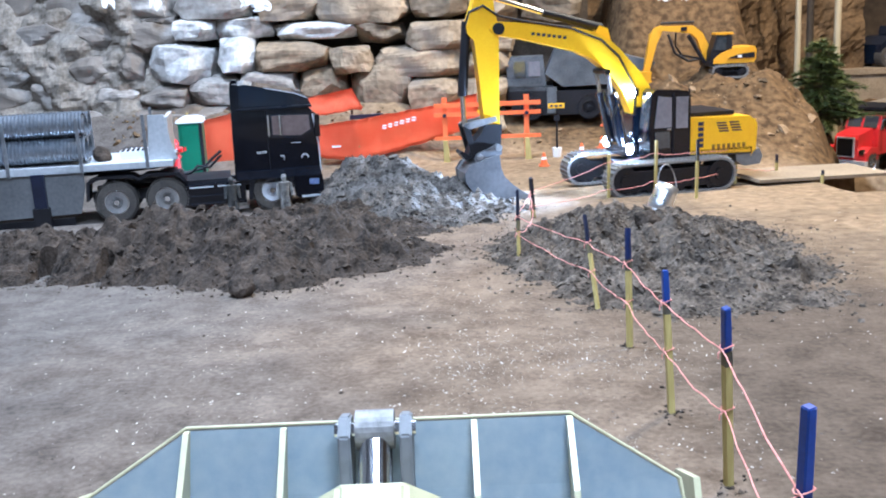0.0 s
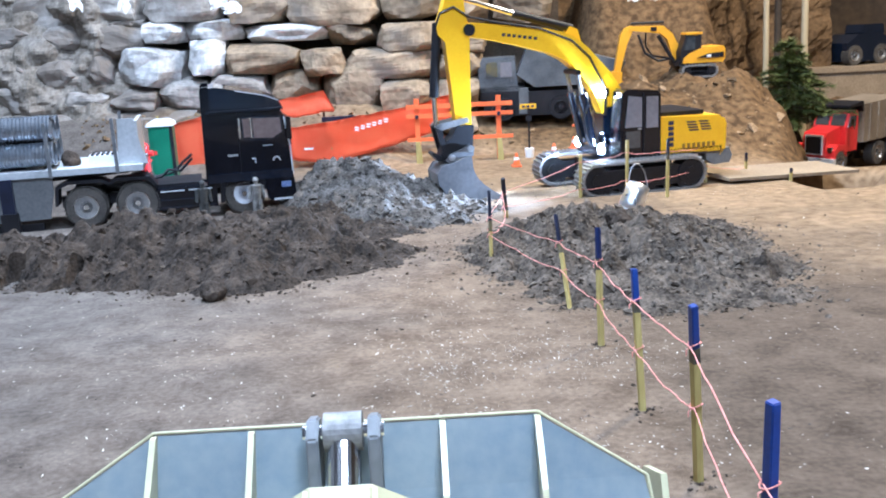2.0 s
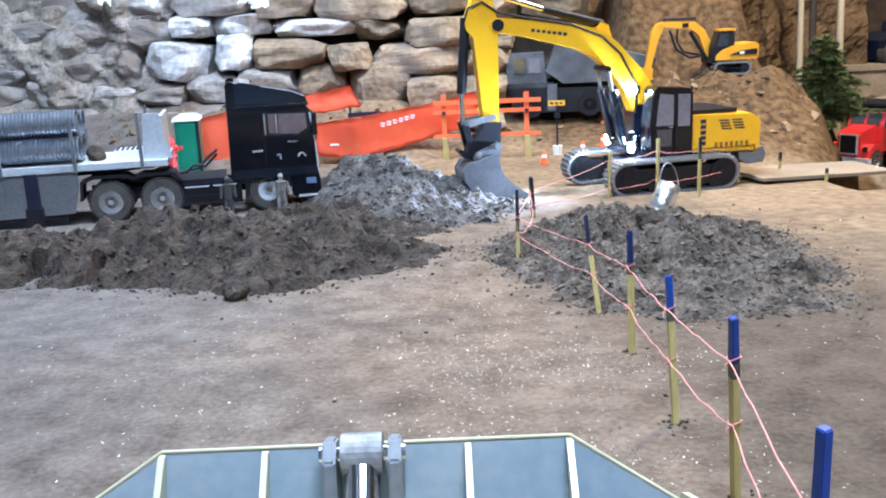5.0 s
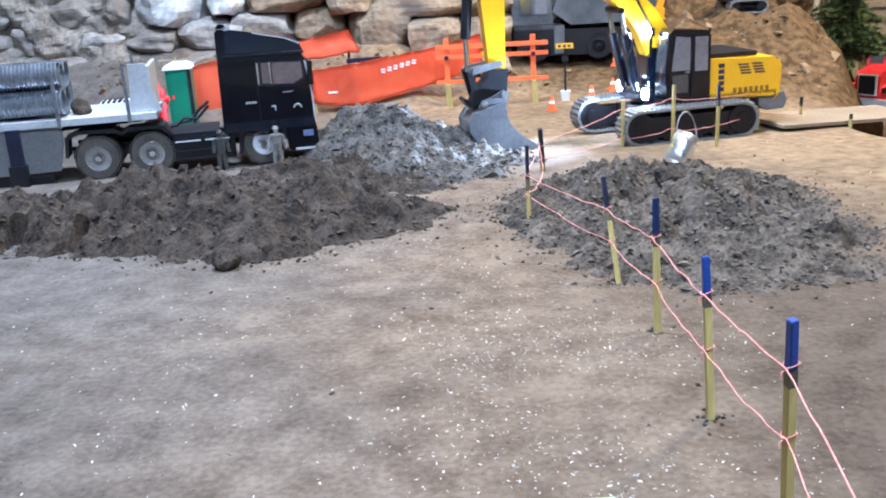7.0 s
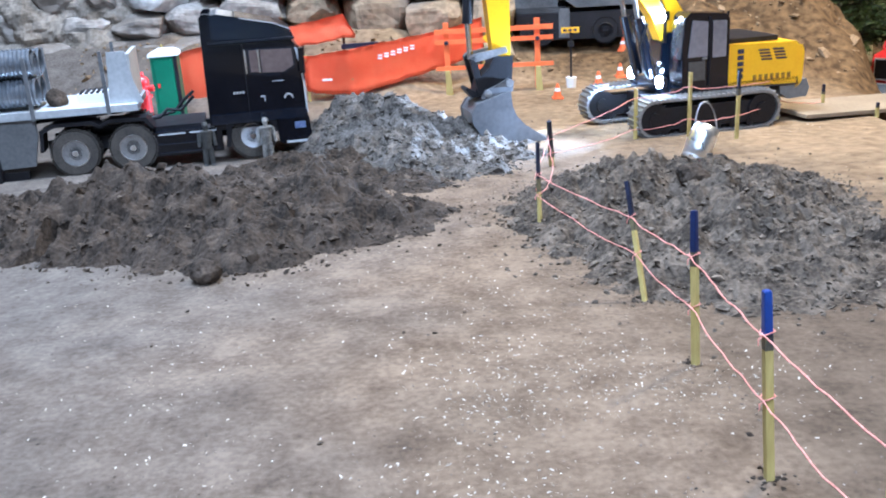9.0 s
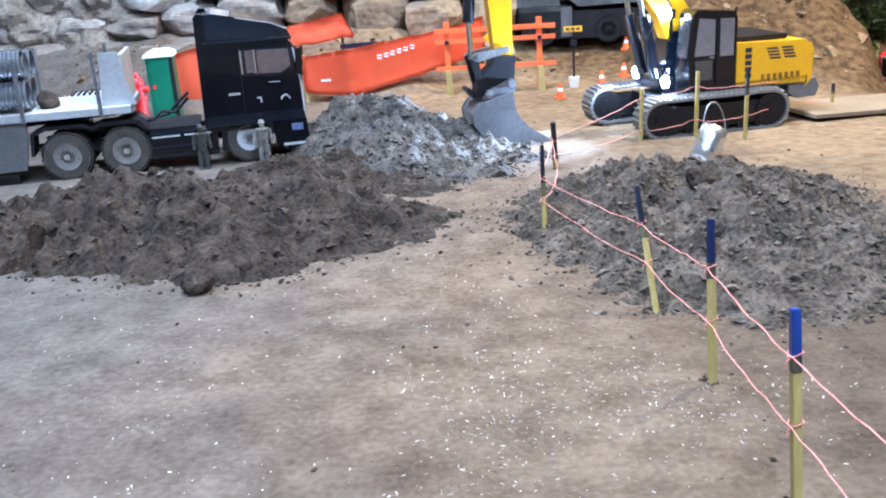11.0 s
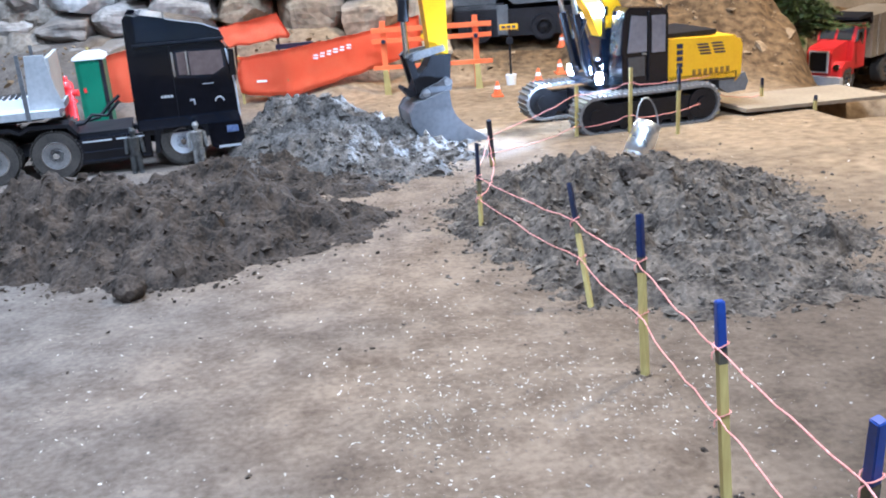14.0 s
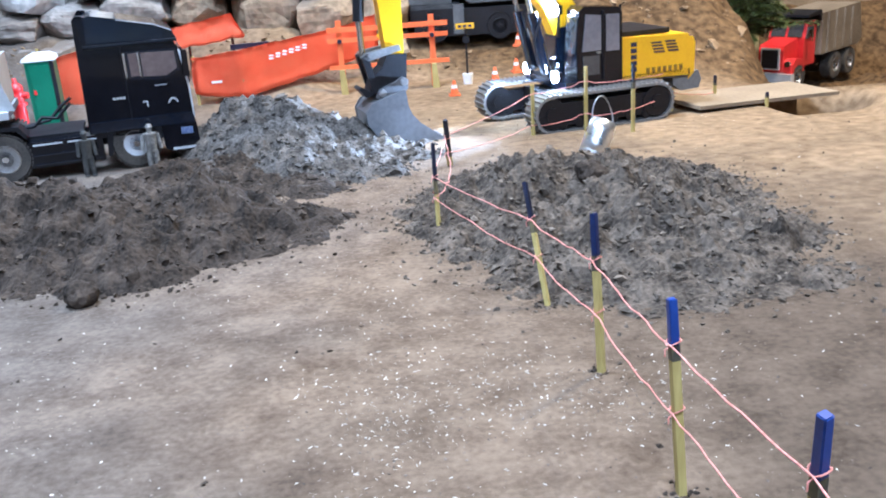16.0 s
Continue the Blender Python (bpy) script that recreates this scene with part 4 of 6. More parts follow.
# ---- the yellow digger ----


def track(parent, u0, u1, y0, y1, z0, z1):
    """A crawler: a belt of shoes round an idler, a sprocket and rollers."""
    r = (z1 - z0) / 2
    t = part("crawler", prismm([(u0 + r, z0 + 0.014), (u1 - r, z0 + 0.014), (u1 - r, z1 - 0.018), (u0 + r, z1 - 0.018)], y0 + 0.012, y1 - 0.008), M_DARK, parent, "black track frame")
    path = []
    n = 9
    for i in range(n + 1):
        a = -math.pi / 2 + math.pi * i / n
        path.append((u1 - r + r * math.cos(a), z0 + r + r * math.sin(a)))
    for i in range(n + 1):
        a = math.pi / 2 + math.pi * i / n
        path.append((u0 + r + r * math.cos(a), z0 + r + r * math.sin(a)))
    path.append(path[0])
    pts, left, step = [], 0.0, 0.0098
    for (xa, za), (xb, zb) in zip(path, path[1:]):
        d = math.hypot(xb - xa, zb - za)
        s = left
        while s < d:
            pts.append((xa + (xb - xa) * s / d, za + (zb - za) * s / d, math.atan2(zb - za, xb - xa)))
            s += step
        left = s - d
    me = None
    for x, zz, a in pts:
        if me is None:
            b = boxm(-0.0044, 0.0044, y0, y1, -0.005, 0.0)
            box(b, -0.0044, -0.0026, y0, y1, -0.0085, -0.005)
            sh = part("shoe", b, M_TRACK, t)
            me = sh.data
        else:
            sh = new("shoe", me)
            sh.parent = t
        sh.matrix_basis = Matrix.Translation((x, 0, zz)) @ Matrix.Rotation(-a, 4, "Y") @ Matrix.Translation((0, 0, 0.006))
    for c in (u0 + r, u1 - r):
        bm = rodm((c, y0 + 0.004, z0 + r), (c, y1 - 0.004, z0 + r), r - 0.008, seg=24)
        rod(bm, (c, y0 + 0.001, z0 + r), (c, y1 - 0.001, z0 + r), r * 0.35, seg=14)
        part("idler", bm, M_DARK, t)
    k = 6
    for i in range(k):
        c = u0 + r * 1.6 + (u1 - u0 - 3.2 * r) * i / (k - 1)
        part("roller", rodm((c, y0 + 0.006, z0 + 0.014), (c, y1 - 0.006, z0 + 0.014), 0.0085, seg=12), M_DARK, t)
    return t


DIG_TURN = math.degrees(math.atan2(-0.22, -0.975))
digger = thing("excavator", 0.478, 2.08, -0.051, DIG_TURN, "yellow and black tracked excavator with lit lamps, bucket on the ground", "excavator", datum=0)
track(digger, -0.132, 0.154, 0.078, 0.126, -0.050, 0.022)
track(digger, -0.110, 0.180, -0.110, -0.062, -0.050, 0.022)
part("car_body", boxm(-0.07, 0.09, -0.07, 0.085, -0.022, 0.010), M_DARK, digger, bevel=0.006)
part("slew_ring", rodm((0, 0, 0.008), (0, 0, 0.024), 0.055, seg=28), M_DARK, digger)
part("deck", boxm(-0.185, 0.076, -0.088, 0.092, 0.020, 0.034), M_NAVY, digger, "dark deck plate", bevel=0.003)
hood = part("engine_hood", prismm([(-0.182, 0.022), (-0.185, 0.050), (-0.184, 0.094), (-0.179, 0.100), (-0.041, 0.104), (-0.041, 0.026)], -0.088, 0.092), M_YEL, digger, "bright yellow engine hood", bevel=0.004)
for i in range(5):
    part("grille_slot", boxm(-0.070, -0.058, 0.0905, 0.0935, 0.040 + i * 0.0115, 0.048 + i * 0.0115), M_INK, hood)
for c in range(2):
    for i in range(4):
        part("vent_slot", prismm([(-0.128 - c * 0.030 + i * 0.0022 - 0.002, 0.070 + i * 0.0058), (-0.106 - c * 0.030 + i * 0.0022 - 0.002, 0.0705 + i * 0.0058), (-0.106 - c * 0.030 + i * 0.0022, 0.0735 + i * 0.0058), (-0.128 - c * 0.030 + i * 0.0022, 0.073 + i * 0.0058)], 0.0905, 0.0932), M_INK, hood)
for i in range(7):
    x0 = -0.091 - i * 0.0118
    part("lettering_bar", boxm(x0 - 0.0066, x0, 0.0905, 0.0932, 0.033, 0.044), M_INKY, hood)
part("hood_lid", boxm(-0.15, -0.045, -0.07, 0.075, 0.103, 0.112), M_DARK, digger, bevel=0.003)
part("exhaust", rodm((-0.10, -0.04, 0.108), (-0.10, -0.04, 0.140), 0.006), M_DARK, digger)
part("counterweight", prismm([(-0.184, 0.012), (-0.197, 0.024), (-0.199, 0.080), (-0.194, 0.092), (-0.184, 0.094)], -0.088, 0.088), M_YEL, digger, bevel=0.006)
part("rear_bracket", prismm([(-0.208, -0.006), (-0.214, 0.010), (-0.206, 0.028), (-0.190, 0.024), (-0.150, 0.022), (-0.152, 0.004), (-0.17, -0.008)], 0.05, 0.088), M_GREYP, digger, bevel=0.003)
part("hand_rail", boxm(-0.04, -0.037, 0.086, 0.089, 0.10, 0.165), M_DARK, digger)

cab = part("cab", prismm([(-0.038, 0.028), (-0.038, 0.152), (-0.030, 0.162), (0.040, 0.168), (0.048, 0.160), (0.056, 0.080), (0.054, 0.036), (0.042, 0.028)], 0.046, 0.096), M_BLACK, digger, "black cab with dark glass", bevel=0.004)
M_PANE = material("smoky_glass", (0.15, 0.145, 0.16), (0.23, 0.22, 0.24), 8, 0.1, 0, 0, 100, spec=0.8)
part("door_glass", prismm([(0.006, 0.088), (0.006, 0.150), (0.036, 0.154), (0.044, 0.088)], 0.0952, 0.0985), M_PANE, cab, "smoky door glass")
part("rear_glass", prismm([(-0.031, 0.085), (-0.031, 0.150), (-0.004, 0.151), (-0.004, 0.085)], 0.0952, 0.0985), M_PANE, cab)
part("lower_glass", prismm([(0.010, 0.045), (0.010, 0.080), (0.043, 0.080), (0.041, 0.045)], 0.0952, 0.0985), M_GLASS, cab)
part("windscreen", prismm([(0.0475, 0.152), (0.0500, 0.152), (0.0572, 0.085), (0.0550, 0.085)], 0.051, 0.091), M_GLASS, cab)
part("door_frame", boxm(0.0005, 0.0035, 0.0955, 0.0995, 0.034, 0.158), M_DARK, cab)
part("door_handle", boxm(0.008, 0.016, 0.097, 0.101, 0.083, 0.086), M_STEEL, cab)

boom = part("boom", prismm([(0.000, 0.060), (0.006, 0.150), (0.040, 0.200), (0.092, 0.256), (0.127, 0.285), (0.19, 0.301), (0.253, 0.309), (0.345, 0.319), (0.364, 0.316), (0.372, 0.305), (0.360, 0.292), (0.300, 0.281), (0.241, 0.266), (0.180, 0.249), (0.147, 0.232), (0.112, 0.203), (0.080, 0.160), (0.055, 0.100), (0.040, 0.060)], -0.018, 0.018), M_YEL, digger, "yellow cranked boom", bevel=0.003)
part("boom_foot", prismm([(-0.004, 0.030), (0.002, 0.128), (0.050, 0.128), (0.062, 0.110), (0.056, 0.030)], -0.026, 0.026), M_NAVY, digger, bevel=0.004)
for i, wdt in enumerate((0.010, 0.011, 0.011, 0.010, 0.009, 0.010, 0.010)):
    x0 = 0.283 - i * 0.0115
    o = part("lettering_bar", boxm(x0 - 0.0070, x0, 0.0175, 0.0192, 0.2885 - 0.0018 * i, 0.2945 - 0.0018 * i), M_INK, boom)
part("boom_pin", rodm((0.354, -0.024, 0.305), (0.354, 0.024, 0.305), 0.012, seg=20), M_DARK, digger)
part("boom_lug", prismm([(0.10, 0.255), (0.112, 0.295), (0.130, 0.302), (0.140, 0.284)], -0.010, 0.010), M_YEL, digger, bevel=0.002)
for o in (-0.030, 0.030):
    c = part("boom_cylinder", rodm((0.086, o, 0.048), (0.112, o, 0.160), 0.0105, seg=16), M_NAVY, digger, "black lift cylinder")
    part("rod", rodm((0.112, o, 0.150), (0.122, o, 0.205), 0.0045, seg=12), M_TRACK, c)
part("cylinder_pin", rodm((0.122, -0.036, 0.206), (0.122, 0.036, 0.206), 0.006), M_DARK, digger)
c = part("stick_cylinder", rodm((0.122, 0, 0.297), (0.252, 0, 0.333), 0.0085, seg=16), M_DARK, digger, "black cylinder on the boom")
part("rod", rodm((0.252, 0, 0.333), (0.362, 0, 0.368), 0.0055, seg=12), M_CHROME, c)
part("stick", prismm([(0.352, 0.290), (0.350, 0.306), (0.360, 0.340), (0.362, 0.378), (0.374, 0.392), (0.394, 0.388), (0.406, 0.352), (0.420, 0.312), (0.418, 0.298), (0.404, 0.282), (0.396, 0.200), (0.388, 0.112), (0.374, 0.102), (0.356, 0.110)], -0.015, 0.015), M_YEL, digger, "tapered yellow stick", bevel=0.003)
c = part("bucket_cylinder", rodm((0.416, 0, 0.322), (0.430, 0, 0.172), 0.010, seg=16), M_DARK, digger, "black bucket cylinder")
part("rod", rodm((0.430, 0, 0.174), (0.428, 0, 0.108), 0.0055, seg=12), M_CHROME, c)
for o in (-0.021, 0.021):
    part("link", prismm([(0.436, 0.112), (0.430, 0.118), (0.366, 0.128), (0.362, 0.118), (0.424, 0.104)], o - 0.004, o + 0.004), M_STEEL, digger, bevel=0.0015)
    part("link", prismm([(0.436, 0.112), (0.424, 0.118), (0.410, 0.050), (0.420, 0.046)], o - 0.004, o + 0.004), M_DARK, digger, bevel=0.0015)
part("coupler", prismm([(0.352, 0.110), (0.356, 0.066), (0.392, 0.048), (0.432, 0.040), (0.445, 0.056), (0.440, 0.060), (0.426, 0.050), (0.418, 0.074), (0.398, 0.092), (0.388, 0.112)], -0.020, 0.020), M_DARK, digger, "dark quick coupler", bevel=0.002)
for p0 in ((0.364, 0.063), (0.405, 0.047)):
    part("coupler_pin", rodm((p0[0], -0.034, p0[1]), (p0[0], 0.034, p0[1]), 0.007), M_STEEL, digger)
outer = [(0.372, 0.047), (0.400, 0.040), (0.428, 0.031), (0.4395, 0.0155), (0.437, -0.004), (0.421, -0.027), (0.400, -0.041), (0.376, -0.0475), (0.338, -0.0505), (0.292, -0.0500)]
inner = [(0.292, -0.0480), (0.338, -0.0470), (0.374, -0.0435), (0.397, -0.0375), (0.417, -0.0245), (0.433, -0.004), (0.4345, 0.0135), (0.4255, 0.0265), (0.399, 0.036), (0.372, 0.043)]
bucket = part("bucket", prismm(outer + inner, -0.042, 0.042), M_BUCKET, digger, "scoured grey steel digging bucket")
for o in (-0.042, 0.042):
    part("cheek", prismm([(0.366, 0.051), (0.383, 0.046), (0.407, 0.0385), (0.430, 0.0325), (0.4415, 0.0155), (0.439, -0.005), (0.423, -0.0285), (0.401, -0.043), (0.376, -0.0495), (0.338, -0.0520), (0.290, -0.0512), (0.316, -0.032), (0.342, -0.012), (0.356, 0.004), (0.363, 0.021)], o - 0.002, o + 0.002), M_BUCKET, bucket, bevel=0.0006)
for o in (-0.027, 0.027):
    part("bucket_ear", prismm([(0.358, 0.048), (0.355, 0.066), (0.366, 0.072), (0.380, 0.064), (0.410, 0.053), (0.418, 0.040), (0.40, 0.032)], o - 0.003, o + 0.003), M_BUCKET, bucket, bevel=0.0008)
    for p0 in ((0.364, 0.063), (0.405, 0.047)):
        part("pin_boss", rodm((p0[0], o - 0.005, p0[1]), (p0[0], o + 0.005, p0[1]), 0.0065, seg=16), M_CHROME, bucket, "bright pin boss")
for o in (-0.04, -0.02, 0.0, 0.02, 0.04):
    part("tooth", prismm([(0.306, -0.0515), (0.306, -0.0462), (0.284, -0.0500), (0.284, -0.0515)], o - 0.005, o + 0.005), M_BUCKET, bucket)
tube("hose", [(0.05, 0.021, 0.16), (0.09, 0.021, 0.235), (0.13, 0.021, 0.272), (0.2, 0.021, 0.30), (0.3, 0.021, 0.318), (0.352, 0.021, 0.33)], 0.0025, M_DARK, digger)
tube("hose", [(0.352, 0.018, 0.33), (0.385, 0.018, 0.352), (0.414, 0.017, 0.34), (0.422, 0.015, 0.318)], 0.0025, M_DARK, digger)
tube("hose", [(0.100, 0.045, 0.150), (0.118, 0.050, 0.11), (0.112, 0.05, 0.07), (0.10, 0.046, 0.048)], 0.002, M_DARK, digger)
LAMPS = [(0.088, -0.052, 0.047), (0.088, 0.074, 0.045), (0.064, 0.030, 0.160)]
for x, o, zz in LAMPS:
    l = part("work_lamp", boxm(x - 0.010, x, o - 0.010, o + 0.010, zz - 0.008, zz + 0.008), M_DARK, digger, "lit white work lamp", bevel=0.002)
    part("lens", rodm((x - 0.002, o, zz), (x + 0.004, o, zz), 0.0105, seg=18), M_LED, l)
    part("bracket", boxm(x - 0.008, x - 0.003, o - 0.003, o + 0.003, 0.032 if zz < 0.1 else zz - 0.05, zz - 0.006), M_DARK, l)
DM = pose(0.478, 2.08, 0, 0, 0, DIG_TURN)
for (x, o, zz), tgt, w, wide in zip(LAMPS, ((0.50, -0.10, 0.110), (0.50, 0.16, 0.090), (0.185, 0.018, 0.262)), (46.0, 27.0, 4.0), (95, 95, 50)):
    spot("work_lamp_beam", DM @ Vector((x + 0.008, o, zz)), DM @ Vector(tgt), w, (0.62, 0.78, 1.0), wide)

# ---- orange safety fence ----


def cloth(name, line, label, drop=0.0):
    """A hanging strip of mesh cloth through (x, y, bottom, top) points, with folds and thickness."""
    bm = bmesh.new()
    cols = []
    for (xa, ya, ba, ta), (xb, yb, bb, tb) in zip(line, line[1:]):
        n = max(int(math.hypot(xb - xa, yb - ya) / 0.012), 2)
        for i in range(n + (1 if (xb, yb, bb, tb) == line[-1] else 0)):
            k = i / n
            x, y, b, t = xa + (xb - xa) * k, ya + (yb - ya) * k, ba + (bb - ba) * k, ta + (tb - ta) * k
            col = []
            for j in range(9):
                h = j / 8
                f = 0.010 * noise.noise(Vector((x * 14, y * 14, h * 1.5))) + 0.004 * noise.noise(Vector((x * 50, y * 50, h * 4)))
                col.append(bm.verts.new((x + f * 0.4, y + f, b + (t - b) * h + 0.004 * noise.noise(Vector((x * 30, h * 3, 5))))))
            cols.append(col)
    for a, b in zip(cols, cols[1:]):
        for j in range(8):
            bm.faces.new((a[j], b[j], b[j + 1], a[j + 1]))
    bmesh.ops.solidify(bm, geom=bm.faces[:], thickness=0.0015)
    ob = part(name, bm, M_ORANGE, smooth=True)
    return tagged(ob, label, "safety fence", "orange safety fences")


f1 = cloth("safety_fence", [(-0.345, 2.66, -0.035, 0.054), (-0.225, 2.66, -0.052, 0.066), (0.02, 2.78, -0.006, 0.090), (0.12, 2.86, 0.01, 0.110)], "sagging orange mesh safety fence with pale marks")
f2 = cloth("safety_fence", [(-0.40, 2.74, 0.068, 0.122), (-0.245, 2.76, 0.084, 0.147), (-0.218, 2.76, 0.086, 0.094)], "raised torn flap of orange mesh fence")
f3 = cloth("safety_fence", [(-0.72, 2.72, -0.06, 0.066), (-0.60, 2.72, -0.06, 0.092), (-0.50, 2.72, -0.06, 0.10)], "orange mesh safety fence behind the portable toilet")
for x in (-0.34, -0.225, 0.02, 0.12):
    y = 2.668 + max(0, x + 0.225) * 0.58
    part("post", rodm((x, y, ground_height(x, y) - 0.02), (x, y, 0.058), 0.0035, seg=8), M_WOOD, f1)
for x in (-0.36, -0.25):
    part("post", rodm((x, 2.765, ground_height(x, 2.765) - 0.02), (x, 2.775, 0.118), 0.0035, seg=8), M_BARK, f2)
for x in (-0.72, -0.5):
    part("post", rodm((x, 2.728, ground_height(x, 2.728) - 0.02), (x, 2.728, 0.10), 0.0035, seg=8), M_WOOD, f3)
for i in range(6):
    x = -0.158 + i * 0.0165
    y = 2.66 + (x + 0.225) * 0.49 - 0.012
    b = boxm(x, x + 0.0115, y, y + 0.002, 0.0345 + i * 0.003, 0.0385 + i * 0.003)
    box(b, x + 0.001, x + 0.0125, y, y + 0.002, 0.0415 + i * 0.003, 0.0455 + i * 0.003)
    part("lettering_bar", b, M_WHITE, f1)
part("lettering_bar", boxm(-0.300, -0.275, 2.646, 2.648, -0.008, -0.003), M_WHITE, f1)
flag = thing("blue_batten", -0.2, 2.70, 0.0, 8, "dark blue batten resting on the fence", "batten", datum=0)
part("rod", boxm(-0.05, 0.045, -0.004, 0.006, 0.064, 0.076), M_BLUE, flag, bevel=0.001)
part("support", boxm(-0.004, 0.004, 0.006, 0.012, -0.06, 0.072), M_BLUE, flag)

# ---- barricade, sign, cones, toilet, hydrant ----
bar = thing("barricade", 0.135, 2.70, ground_height(0.135, 2.7), -3, "orange railed timber barricade standing on yellow legs", "barricade", datum=0)
for zz, h in ((0.084, 0.012), (0.058, 0.011), (-0.008, 0.010)):
    part("rail", boxm(-0.145, 0.158, -0.006, 0.0, zz, zz + h), M_ORAIL, bar, bevel=0.0015)
for x in (-0.115, 0.118):
    part("post", boxm(x - 0.007, x + 0.007, 0.0, 0.010, -0.066, 0.112), M_ORAIL, bar, bevel=0.0015)
    part("leg", prismm([(x - 0.006, -0.070), (x + 0.012, -0.074), (x + 0.006, -0.008), (x - 0.006, -0.008)], -0.020, -0.008), M_WOOD, bar, "yellow wooden leg")
    part("leg", prismm([(x - 0.006, -0.070), (x + 0.010, -0.072), (x + 0.006, -0.008), (x - 0.006, -0.008)], 0.012, 0.022), M_WOOD, bar)
    part("bolt", rodm((x, -0.010, 0.062), (x, -0.002, 0.062), 0.006, seg=8), M_BLUE, bar)
warn = thing("warning_diamond", 0.128, 2.67, 0.0, 0, "small yellow warning plate hung on the barricade", "sign", datum=0)
part("plate", prismm([(-0.016, 0.072), (0.0, 0.09), (0.016, 0.072), (0.0, 0.054)], 0.0, 0.003), M_YEL, warn)

sign = thing("sign_stand", 0.338, 2.69, ground_height(0.338, 2.69), -4, "small yellow sign on a dark post in a white tub", "sign", datum=0)
g = ground_height(0.338, 2.69)
part("plate", boxm(-0.024, 0.022, -0.002, 0.002, 0.070, 0.084), M_YEL, sign, bevel=0.001)
for i in range(3):
    part("lettering_bar", boxm(-0.019 + i * 0.013, -0.010 + i * 0.013, -0.0035, -0.001, 0.0745, 0.080), M_INK, sign)
part("post", rodm((0, 0, g + 0.02), (0, 0, 0.072), 0.0028, seg=8), M_DARK, sign)
part("knuckle", boxm(-0.008, 0.008, -0.006, 0.006, 0.036, 0.050), M_DARK, sign)
part("tub", rodm((0, 0, g - 0.004), (0, 0, g + 0.026), 0.011, 0.014, 16), M_WHITE, sign, "white tub")


def cone(x, y, s=1.0):
    c = thing("traffic_cone", x, y, ground_height(x, y), random.uniform(0, 90), "small orange traffic cone with a pale band", "traffic cone", "traffic cones")
    BASE[c.name] = 0
    part("base", boxm(-0.013 * s, 0.013 * s, -0.013 * s, 0.013 * s, -0.002, 0.004 * s), M_ORAIL, c, bevel=0.001)
    part("body", rodm((0, 0, 0.003 * s), (0, 0, 0.036 * s), 0.0105 * s, 0.003 * s, 16), M_ORAIL, c)
    part("band", rodm((0, 0, 0.018 * s), (0, 0, 0.026 * s), 0.0076 * s, 0.0055 * s, 16), M_WHITE, c, "pale reflective band")


for x, y in ((0.284, 2.54), (0.41, 2.70), (0.485, 2.80), (0.52, 2.95), (0.385, 2.56)):
    cone(x, y)

tx, ty = -0.672, 2.58
toilet = thing("portable_toilet", tx, ty, ground_height(tx, ty), 8, "green portable toilet with a white roof", "portable toilet", datum=0)
g = ground_height(tx, ty)
part("body", prismm([(-0.031, g - 0.004), (-0.031, 0.090), (0.031, 0.090), (0.031, g - 0.004)], -0.034, 0.034), M_GREEN, toilet, bevel=0.003)
d = part("door", boxm(-0.022, 0.022, -0.037, -0.033, g + 0.006, 0.080), M_GREEN, toilet, bevel=0.001)
part("latch", boxm(-0.020, -0.014, -0.039, -0.036, 0.014, 0.024), M_RED, d)
part("corner_post", boxm(0.024, 0.032, -0.037, -0.028, g, 0.088), M_DARK, toilet)
part("roof", prismm([(-0.036, 0.088), (-0.034, 0.096), (-0.018, 0.103), (0.018, 0.103), (0.034, 0.096), (0.036, 0.088)], -0.038, 0.038), M_WHITE, toilet, "white domed roof", bevel=0.002)

hx, hy = -0.645, 2.30
hyd = thing("fire_hydrant", hx, hy, ground_height(hx, hy), 0, "red fire hydrant model behind the lorry", "fire hydrant", datum=0)
g = ground_height(hx, hy)
part("foot", rodm((0, 0, g - 0.003), (0, 0, g + 0.022), 0.011, 0.010, 14), M_DARK, hyd)
part("barrel", rodm((0, 0, g + 0.02), (0, 0, 0.062), 0.0135, 0.012, 16), M_RED, hyd)
part("flange", rodm((0, 0, 0.028), (0, 0, 0.034), 0.017, seg=16), M_RED, hyd)
bm = bmesh.new()
bmesh.ops.create_uvsphere(bm, u_segments=16, v_segments=8, radius=0.014, matrix=Matrix.Translation((0, 0, 0.062)))
rod(bm, (0, 0, 0.07), (0, 0, 0.084), 0.006, 0.004, 8)
part("bonnet", bm, M_RED, hyd, smooth=True)
part("nozzle", rodm((-0.022, 0, 0.048), (0.022, 0, 0.048), 0.007, seg=12), M_RED, hyd)
part("nozzle", rodm((0, -0.022, 0.044), (0, 0, 0.044), 0.008, seg=12), M_RED, hyd)

# ---- the smaller digger on the bank ----
C = (0.778, 2.9)
cz = 0.128
dig2 = thing("excavator", C[0], C[1], cz, 180, "smaller orange-yellow tracked excavator on the sand bank", "excavator", datum=0)
track(dig2, -0.145, -0.035, 0.045, 0.080, cz - 0.006, cz + 0.034)
track(dig2, -0.145, -0.035, -0.060, -0.025, cz - 0.006, cz + 0.034)
part("undercarriage", boxm(-0.12, -0.06, -0.04, 0.06, cz + 0.008, cz + 0.034), M_DARK, dig2, bevel=0.003)
part("hood", prismm([(-0.165, 0.175), (-0.166, 0.205), (-0.160, 0.213), (-0.094, 0.208), (-0.060, 0.195), (-0.042, 0.180), (-0.04, 0.166), (-0.158, 0.166)], -0.05, 0.075), M_YELO, dig2, "orange-yellow hood", bevel=0.003)
